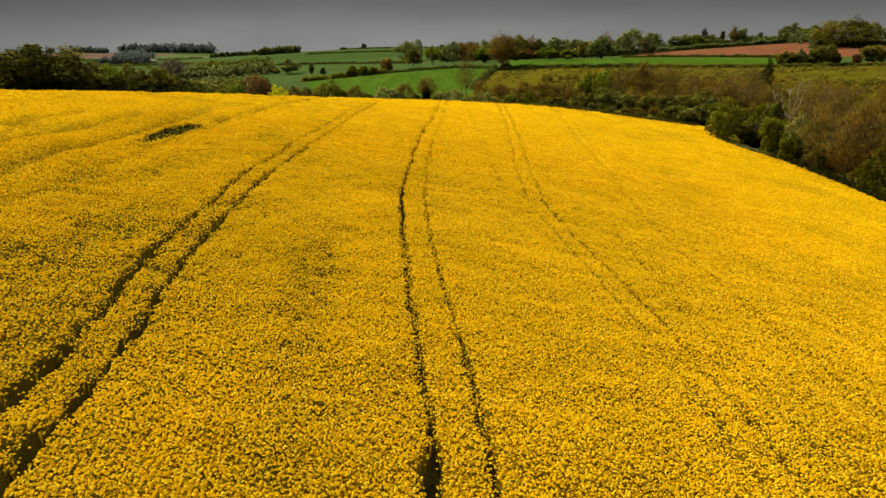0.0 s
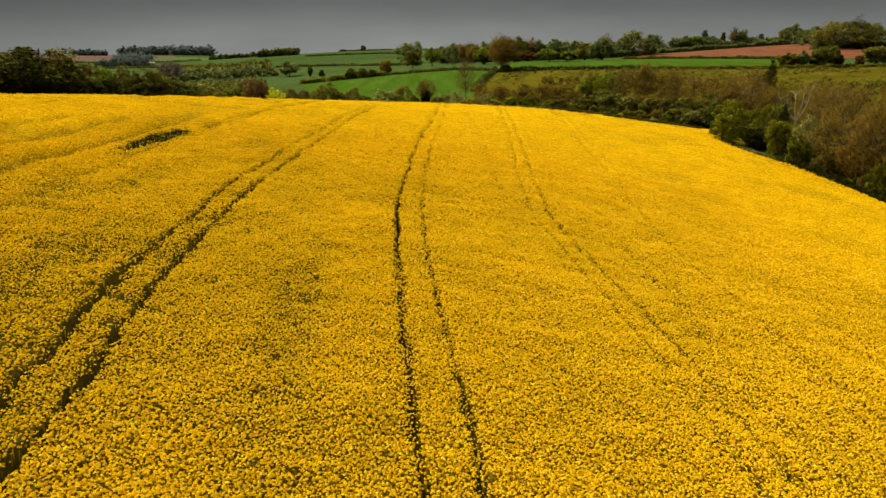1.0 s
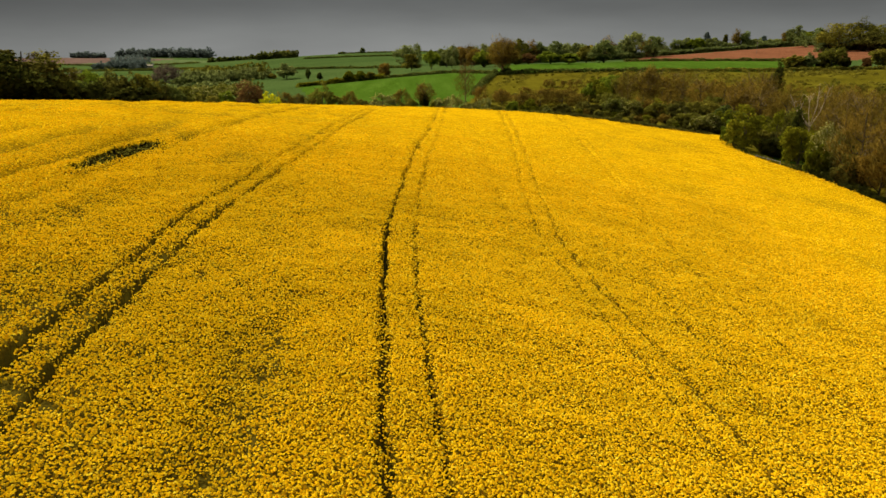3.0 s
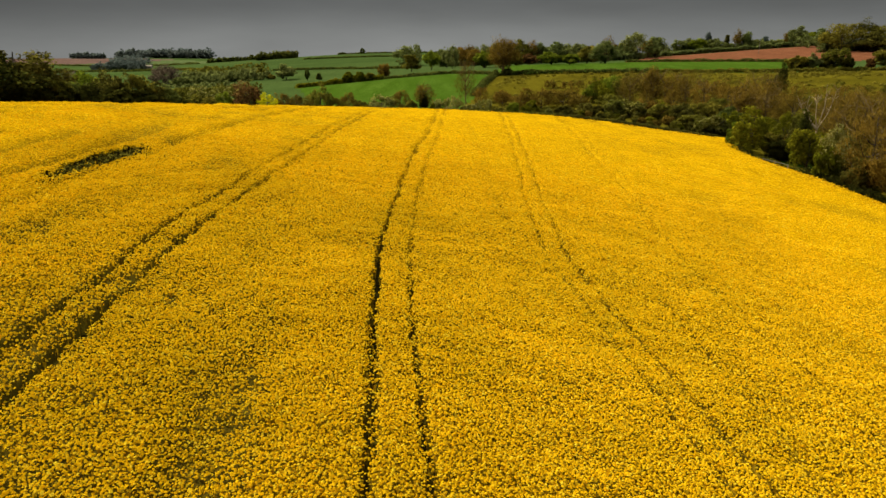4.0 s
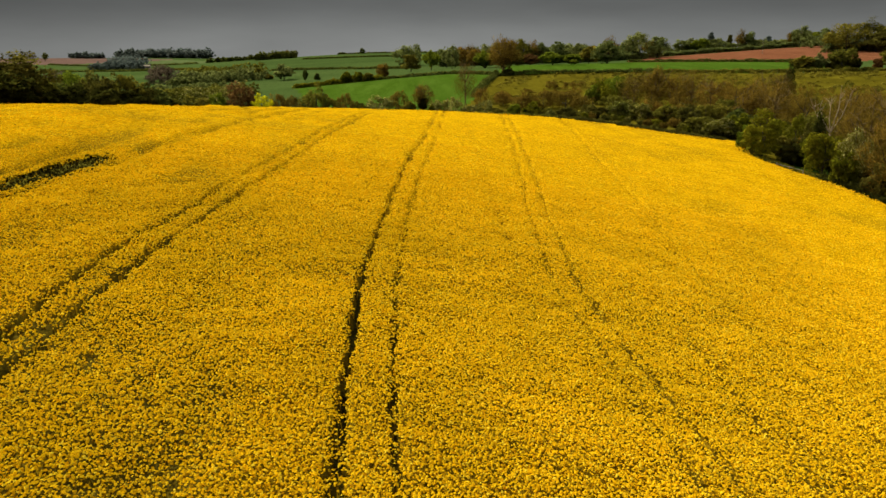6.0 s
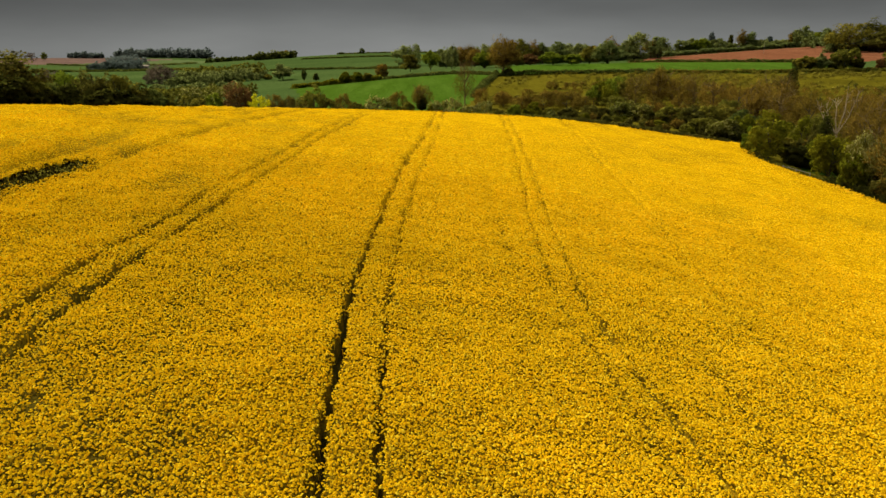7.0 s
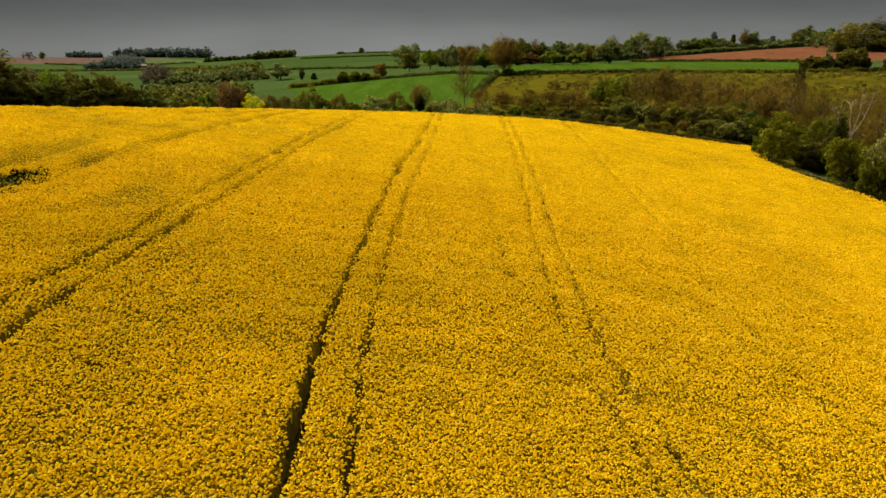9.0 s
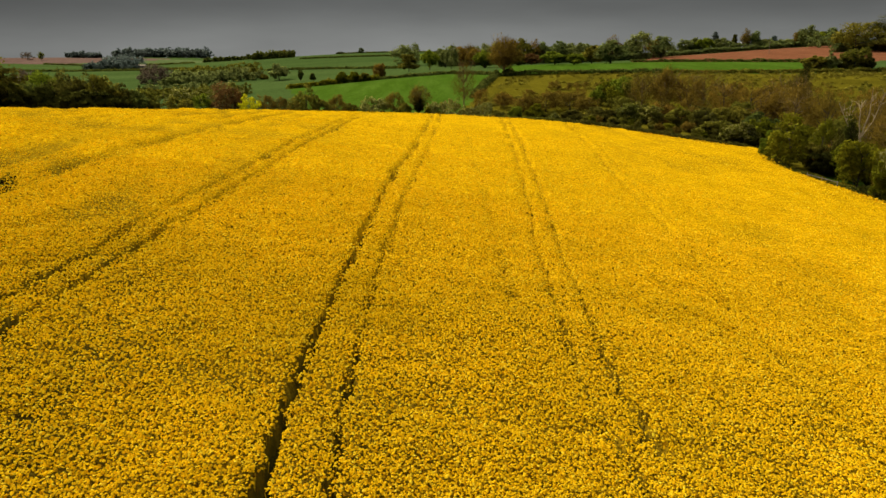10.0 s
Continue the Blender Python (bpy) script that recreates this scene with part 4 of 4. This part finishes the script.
# umber and deep leaves here are picked darker to include lens vignetting
LEFT_HEDGE = [   # x, y, height, shape, leaf, breadth
    (-115.1, 205, 19.0, "round", "umber", 1.90), (-110.6, 209, 16.4, "round", "umber", 0.97), (-114.3, 196, 16.4, "round", "deep", 1.90),
    (-116.3, 190, 13.5, "round", "umber", 1.61), (-110.5, 214, 10.8, "bush", "olive", 1.06), (-108.1, 216, 11.7, "bush", "olive", 1.03),
    (-117.7, 240, 17.7, "round", "mauve", 0.50), (-109.7, 235, 17.6, "round", "fresh", 0.74), (-108.4, 226, 11.6, "bush", "dark", 0.73),
    (-100.6, 229, 15.2, "round", "umber", 0.67), (-96.0, 228, 13.9, "bush", "umber", 0.65), (-97.2, 226, 12.4, "bush", "umber", 0.68),
    (-91.7, 229, 14.7, "round", "olive", 0.73), (-89.3, 231, 13.2, "bush", "olive", 0.65), (-87.4, 232, 11.0, "bush", "umber", 0.89),
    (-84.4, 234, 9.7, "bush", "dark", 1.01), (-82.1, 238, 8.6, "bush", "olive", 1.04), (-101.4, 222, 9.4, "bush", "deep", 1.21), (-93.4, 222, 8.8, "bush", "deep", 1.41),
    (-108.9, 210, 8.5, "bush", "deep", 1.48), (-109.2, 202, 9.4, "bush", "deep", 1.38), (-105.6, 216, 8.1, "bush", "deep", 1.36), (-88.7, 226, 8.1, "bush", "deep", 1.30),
]
for tx, ty, th, shape, leaf, wide in LEFT_HEDGE:
    plant(tx, ty, th, shape, leaf, 0.3, "behind the rape field", "tall hedge at the field's far side", wide)

OAKS = [   # x, y, height, shape, leaf, breadth
    (34.8, 424, 24.2, "bare", "twig", 1.09), (35.0, 426, 21.7, "round", "twig", 0.89), (36.7, 423, 3.7, "bush", "deep", 1.90), (28.5, 500, 12.6, "round", "fresh", 1.45),
    (7.5, 545, 18.7, "round", "spring", 0.73), (26.0, 590, 16.6, "bare", "twig", 1.30), (52.5, 520, 7.8, "round", "olive", 1.82),
    (61.6, 520, 8.7, "round", "russet", 1.90), (74.2, 500, 10.0, "round", "fresh", 1.90), (84.9, 492, 8.5, "round", "fresh", 1.90),
    (110.3, 560, 15.2, "round", "olive", 1.26), (119.2, 540, 17.7, "round", "spring", 1.67), (-8.0, 560, 18.4, "round", "fresh", 0.90),
    (-23.3, 560, 14.6, "round", "olive", 1.05), (-33.7, 690, 23.0, "round", "spring", 1.38),
]
for tx, ty, th, shape, leaf, wide in OAKS:
    plant(tx, ty, th, shape, leaf, 0.7, "along a far field hedge", "trees on the far hillside", wide)

OAKS_MORE = [   # x, y, height, shape, leaf, breadth
    (-24.7, 700, 23.0, "round", "spring", 0.58), (3.7, 600, 17.1, "tall", "spring", 0.89), (-127.9, 600, 14.2, "round", "spring", 1.37),
    (-104.6, 568, 10.2, "tall", "dark", 0.78), (-94.5, 562, 6.1, "cone", "dark", 1.90), (-158.1, 640, 10.1, "tall", "olive", 1.79),
    (-145.3, 622, 4.8, "round", "olive", 1.90), (-60.0, 474, 7.9, "bush", "green", 1.11), (-52.1, 472, 7.4, "bush", "green", 1.07),
    (-46.2, 470, 5.9, "bush", "olive", 1.07), (-37.6, 480, 11.1, "round", "twig", 0.82), (-69.8, 478, 4.1, "bush", "olive", 1.37),
    (-141.6, 1290, 12.3, "bush", "dark", 0.91), (-177.8, 1290, 5.7, "low", "dark", 1.90), (-262.9, 1105, 10.6, "round", "spring", 1.82),
    (-235.5, 1110, 13.1, "bare", "twig", 1.13), (-276.5, 1100, 5.0, "round", "spring", 1.90), (-847.3, 1500, 19.2, "low", "mauve", 0.94),
    (-819.6, 1500, 20.5, "bush", "dark", 0.76),
]
for tx, ty, th, shape, leaf, wide in OAKS_MORE:
    plant(tx, ty, th, shape, leaf, 0.7, "along a far field hedge", "trees on the far hillside", wide)

RIDGE = [   # x, y, height, shape, leaf, breadth
    (173.3, 695, 21.7, "round", "spring", 0.89), (181.0, 690, 28.3, "round", "spring", 1.01), (202.7, 700, 21.2, "round", "spring", 1.37),
    (197.4, 705, 18.7, "bare", "twig", 1.19), (257.0, 795, 19.0, "round", "spring", 1.06), (266.6, 795, 19.7, "round", "spring", 0.84),
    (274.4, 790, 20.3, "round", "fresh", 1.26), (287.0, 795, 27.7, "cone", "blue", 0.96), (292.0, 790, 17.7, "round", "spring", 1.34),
    (305.4, 790, 22.0, "cone", "umber", 0.90), (318.3, 790, 24.5, "bare", "twig", 0.77), (325.5, 788, 21.8, "tall", "spring", 1.11),
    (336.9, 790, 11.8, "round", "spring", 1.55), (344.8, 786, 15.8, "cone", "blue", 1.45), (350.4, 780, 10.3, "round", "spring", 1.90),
    (356.6, 772, 10.2, "round", "spring", 1.90), (353.2, 750, 18.8, "bare", "twig", 0.84), (359.1, 745, 24.4, "round", "spring", 0.99),
    (370.9, 742, 16.0, "round", "fresh", 1.61), (377.5, 735, 18.3, "round", "spring", 1.20),
]
for tx, ty, th, shape, leaf, wide in RIDGE:
    plant(tx, ty, th, shape, leaf, 0.9, "beyond the ploughed field", "trees on the skyline", wide)

RIGHT_WOOD = [   # x, y, height, shape, leaf, breadth
    (324.0, 600, 27.5, "round", "olive", 1.50), (319.8, 610, 18.7, "round", "olive", 1.12), (338.1, 595, 28.1, "round", "umber", 1.05),
    (347.1, 590, 24.6, "round", "olive", 1.19), (336.3, 580, 15.7, "round", "umber", 1.83), (206.8, 432, 9.4, "bush", "olive", 1.54),
    (214.7, 430, 10.4, "bush", "spring", 0.90), (226.7, 428, 14.3, "round", "olive", 1.41), (222.7, 430, 8.9, "bush", "umber", 0.97),
    (233.3, 426, 8.9, "bush", "deep", 0.80), (245.7, 426, 6.8, "bush", "russet", 0.84), (257.5, 430, 13.5, "round", "olive", 1.44),
]
for tx, ty, th, shape, leaf, wide in RIGHT_WOOD:
    plant(tx, ty, th, shape, leaf, 0.7, "beside the ploughed field", "wood beside the ploughed field", wide)

SKYLINE = [   # x, y, height, shape, leaf, breadth
    (38.9, 640, 19.8, "round", "spring", 0.89), (48.4, 650, 21.2, "round", "spring", 0.85), (60.7, 650, 21.9, "bare", "twig", 1.09),
    (70.0, 645, 23.7, "round", "olive", 1.06), (79.0, 650, 21.9, "bare", "twig", 1.01), (87.9, 650, 20.0, "round", "spring", 1.05),
    (101.5, 655, 20.8, "round", "spring", 1.01), (114.4, 660, 18.7, "round", "spring", 1.14), (121.0, 650, 20.1, "round", "spring", 1.19),
    (134.7, 660, 14.6, "bare", "twig", 1.66), (151.5, 670, 24.2, "bare", "twig", 0.87), (16.0, 640, 19.7, "bare", "twig", 1.02), (23.7, 650, 20.4, "bare", "twig", 1.17),
    (-1.0, 650, 18.2, "round", "spring", 0.82),
]
for tx, ty, th, shape, leaf, wide in SKYLINE:
    plant(tx, ty, th, shape, leaf, 0.8, "on the skyline", "belt of trees on the skyline", wide)


def scatter_scrub(poly, count, seed, tallest):
    """Bushes close together over a stretch of the valley side, no two alike in size."""
    rng = random.Random(seed)
    kinds = ["umber", "olive", "green", "twig", "green", "umber", "twig", "olive", "blossom"]
    xs, ys = [p[0] for p in poly], [p[1] for p in poly]
    placed = []
    while len(placed) < count:
        x, y = rng.uniform(min(xs), max(xs)), rng.uniform(min(ys), max(ys))
        if inside(poly, np.array([x]), np.array([y]))[0] and all((x - a) ** 2 + (y - b) ** 2 > 14 for a, b in placed):
            placed.append((x, y))
            leaf = rng.choice(kinds)
            plant(x, y, tallest * rng.uniform(0.55, 1.0), rng.choice(["bush", "scrub"]), leaf, tallest * 0.045, "on the rough valley side", "scrub on the valley side", rng.uniform(0.9, 1.25))


scatter_scrub([(62, 252), (76, 228), (100, 250), (60, 278)], 18, 3, 8.5)
scatter_scrub([(79, 214), (78, 190), (92, 184), (96, 140), (120, 150), (125, 235), (95, 245)], 40, 4, 9.0)
scatter_scrub([(30, 236), (62, 208), (73, 208), (45, 240)], 16, 8, 3.2)
scatter_scrub([(74, 188), (73, 170), (80, 150), (90, 150), (94, 190)], 14, 9, 6.0)
scatter_scrub([(56, 216), (66, 207), (77, 199), (79, 212), (66, 224)], 14, 12, 4.0)
scatter_scrub([(8, 262), (40, 246), (60, 270), (20, 290)], 18, 5, 4.5)
scatter_scrub([(-128, 215), (-84, 232), (-88, 246), (-130, 238)], 16, 6, 6.0)


# ---- small things ----
def wood_paint(name, dark, light, rough=0.8):
    m, nt, b = material(name, rough)
    nt.links.new(ramp(nt, grain(nt, 4.0, 5, 0.7), [(0.3, dark), (0.7, light)]), b.inputs["Base Color"])
    bumped(nt, b, grain(nt, 9.0, 4), 0.4, 0.01)
    return m


GREY_WOOD = wood_paint("weathered_wood", (0.12, 0.10, 0.07), (0.24, 0.21, 0.16))
WHITE_PAINT = wood_paint("white_paint", (0.62, 0.62, 0.58), (0.80, 0.80, 0.76), 0.5)
RENDERED = wood_paint("white_render", (0.66, 0.64, 0.58), (0.80, 0.78, 0.72))
SLATE = wood_paint("roof_slate", (0.06, 0.05, 0.05), (0.11, 0.09, 0.085))
PANE = wood_paint("dark_glass", (0.02, 0.02, 0.025), (0.03, 0.03, 0.035), 0.1)


def block(sx, sy, sz, bevel=0.01):
    """A box with eased edges that stands on its own base, as a mesh."""
    bm = bmesh.new()
    bmesh.ops.create_cube(bm, size=1.0, matrix=Matrix.Translation((0, 0, sz / 2)) @ Matrix.Diagonal((sx, sy, sz, 1)))
    if bevel:
        bmesh.ops.bevel(bm, geom=bm.edges[:], offset=bevel, segments=1, affect="EDGES")
    return bm


def as_mesh(name, bm, mat):
    me = bpy.data.meshes.new(name)
    bm.to_mesh(me)
    bm.free()
    me.materials.append(mat)
    return me


def put(name, bm, mat, parent, m, label=""):
    ob = part(name, as_mesh(name, bm, mat), parent, label)
    ob.matrix_basis = m
    return ob


def field_gate(x, y, turn, width, mat):
    z = float(ground_z(x, y))
    gate = tagged(new("field_gate"), "white painted wooden field gate among the trees", "gate", kind="thing")
    gate.matrix_basis = pose(x, y, z, 0, 0, turn)
    for sx in (-width / 2 - 0.12, width / 2 + 0.12):
        put("post", block(0.16, 0.16, 1.5), mat, gate, pose(sx, 0, -0.1))
    for k in range(5):
        put("bar", block(width, 0.04, 0.09), mat, gate, pose(0, 0, 0.2 + 0.22 * k))
    for sx in (-width / 2 + 0.05, 0, width / 2 - 0.05):
        put("stile", block(0.09, 0.05, 1.2), mat, gate, pose(sx, 0.05, 0.1))
    put("brace", block(width * 0.98, 0.03, 0.08), mat, gate, pose(0, -0.04, 0.62, 0, -16, 0))


def rail_fence(x0, y0, x1, y1, posts):
    fence = tagged(new("rail_fence"), "weathered grey post and rail fence beside the rape", "fence", kind="thing")
    fence.matrix_basis = pose(x0, y0, float(ground_z(x0, y0)))
    base = Vector(fence.matrix_basis.translation)
    tops = []
    for k in range(posts):
        u = k / (posts - 1)
        x, y = x0 + (x1 - x0) * u, y0 + (y1 - y0) * u
        p = Vector((x, y, float(ground_z(x, y)))) - base
        put("post", block(0.13, 0.13, 1.5), GREY_WOOD, fence, pose(p.x, p.y, p.z - 0.1))
        tops.append(p)
    for a, b in zip(tops, tops[1:]):
        for h in (1.15,):
            d = b - a
            m = Matrix.Translation((a + b) / 2 + Vector((0, 0, h))) @ d.to_track_quat("X", "Z").to_matrix().to_4x4()
            put("rail", block(d.length, 0.05, 0.09), GREY_WOOD, fence, m)


def dead_tree(x, y, height):
    rng = np.random.default_rng(14)
    tree = tagged(new("dead_tree"), "pale dead tree with bare forked limbs in the scrub", "tree", kind="thing")
    tree.matrix_basis = pose(x, y, float(ground_z(x, y)) - 0.1)
    fork = height * 0.42
    v, f = tube([(0, 0, -0.3), (0.2, 0, fork * 0.5), (0.1, 0.1, fork)], [0.34, 0.28, 0.24], 8)
    part("trunk", mesh_of("trunk", v, f, [PALE_BARK], None, True), tree)
    for ang, out, top in ((178, 0.28, 0.78), (150, 0.15, 0.74), (20, 0.09, 0.99), (-25, 0.19, 0.94), (100, 0.06, 0.84)):
        a = radians(ang)
        e = np.array([math.cos(a) * out * height, math.sin(a) * out * height, top * height])
        m = np.array([e[0] * 0.62, e[1] * 0.62, fork + (e[2] - fork) * 0.42]) + rng.normal(0, 0.4, 3)
        pieces = [tube([(0.1, 0.1, fork - 0.3), m, e], [0.20, 0.12, 0.03], 6)]
        for _ in range(7):
            q = m + (e - m) * rng.uniform(0.0, 0.95)
            t = q + np.array([rng.normal(0, 1.0), rng.normal(0, 1.0), rng.uniform(0.8, 2.4)])
            pieces.append(tube([q, (q + t) / 2 + rng.normal(0, 0.12, 3), t], [0.07, 0.05, 0.015], 5))
        v, f = joined(pieces)
        part("limb", mesh_of("limb", v, f, [PALE_BARK], None, True), tree)


def gable_roof(w, d, h):
    bm = bmesh.new()
    pts = [bm.verts.new(p) for p in ((-w / 2, -d / 2, 0), (w / 2, -d / 2, 0), (w / 2, d / 2, 0), (-w / 2, d / 2, 0), (-w / 2, 0, h), (w / 2, 0, h))]
    for f in ((0, 1, 5, 4), (2, 3, 4, 5), (1, 2, 5), (3, 0, 4), (3, 2, 1, 0)):
        bm.faces.new([pts[i] for i in f])
    return bm


def farmhouse(x, y, turn):
    house = tagged(new("farmhouse"), "small white rendered farmhouse with slate roof among trees", "house", kind="thing")
    house.matrix_basis = pose(x, y, float(ground_z(x, y)), 0, 0, turn)
    put("wall", block(11, 7, 6.2, 0.02), RENDERED, house, pose(0, 0, -0.6))
    roof = put("roof", gable_roof(11.8, 8.0, 3.4), SLATE, house, pose(0, 0, 5.6), "grey slate gable roof")
    put("chimney", block(0.9, 0.9, 2.2), RENDERED, roof, pose(4.2, 0, 2.2))
    for sx in (-3.6, 0, 3.6):
        for sz in (0.9, 3.5):
            w = put("window", block(1.25, 0.12, 1.45), WHITE_PAINT, house, pose(sx, -3.53, sz))
            put("pane", block(1.05, 0.06, 1.25), PANE, w, pose(0, -0.06, 0.1))


def barn(x, y, turn):
    shed = tagged(new("barn"), "long pale weathered farm shed in a far valley", "barn", kind="thing")
    shed.matrix_basis = pose(x, y, float(ground_z(x, y)), 0, 0, turn)
    put("wall", block(16, 8, 4.2, 0.02), GREY_WOOD, shed, pose(0, 0, -0.8))
    put("roof", gable_roof(16.8, 9.0, 1.8), GREY_WOOD, shed, pose(0, 0, 3.4), "weathered pale gable roof")
    for sx in (-5.2, 0, 5.2):
        put("door", block(3.2, 0.12, 2.8), SLATE, shed, pose(sx, -4.03, -0.1))


def utility_pole(x, y, height):
    pole = tagged(new("utility_pole"), "wooden utility pole standing in the ploughed field", "pole", kind="thing")
    pole.matrix_basis = pose(x, y, float(ground_z(x, y)))
    v, f = tube([(0, 0, -0.3), (0, 0, height * 0.5), (0, 0, height)], [0.16, 0.14, 0.11], 8)
    part("shaft", mesh_of("shaft", v, f, [GREY_WOOD], None, True), pole)
    put("crossarm", block(1.7, 0.12, 0.12), GREY_WOOD, pole, pose(0, 0, height - 0.5))
    for sx in (-0.75, 0, 0.75):
        put("insulator", block(0.09, 0.09, 0.2, 0.02), WHITE_PAINT, pole, pose(sx, 0, height - 0.38))


dead_tree(95.4, 193, 19.0)
field_gate(83, 174, 25, 3.0, WHITE_PAINT)
rail_fence(69.4, 164.0, 72.6, 159.4, 3)
farmhouse(322, 822, 15)
barn(-413, 1012, 12)
utility_pole(275, 640, 9.5)
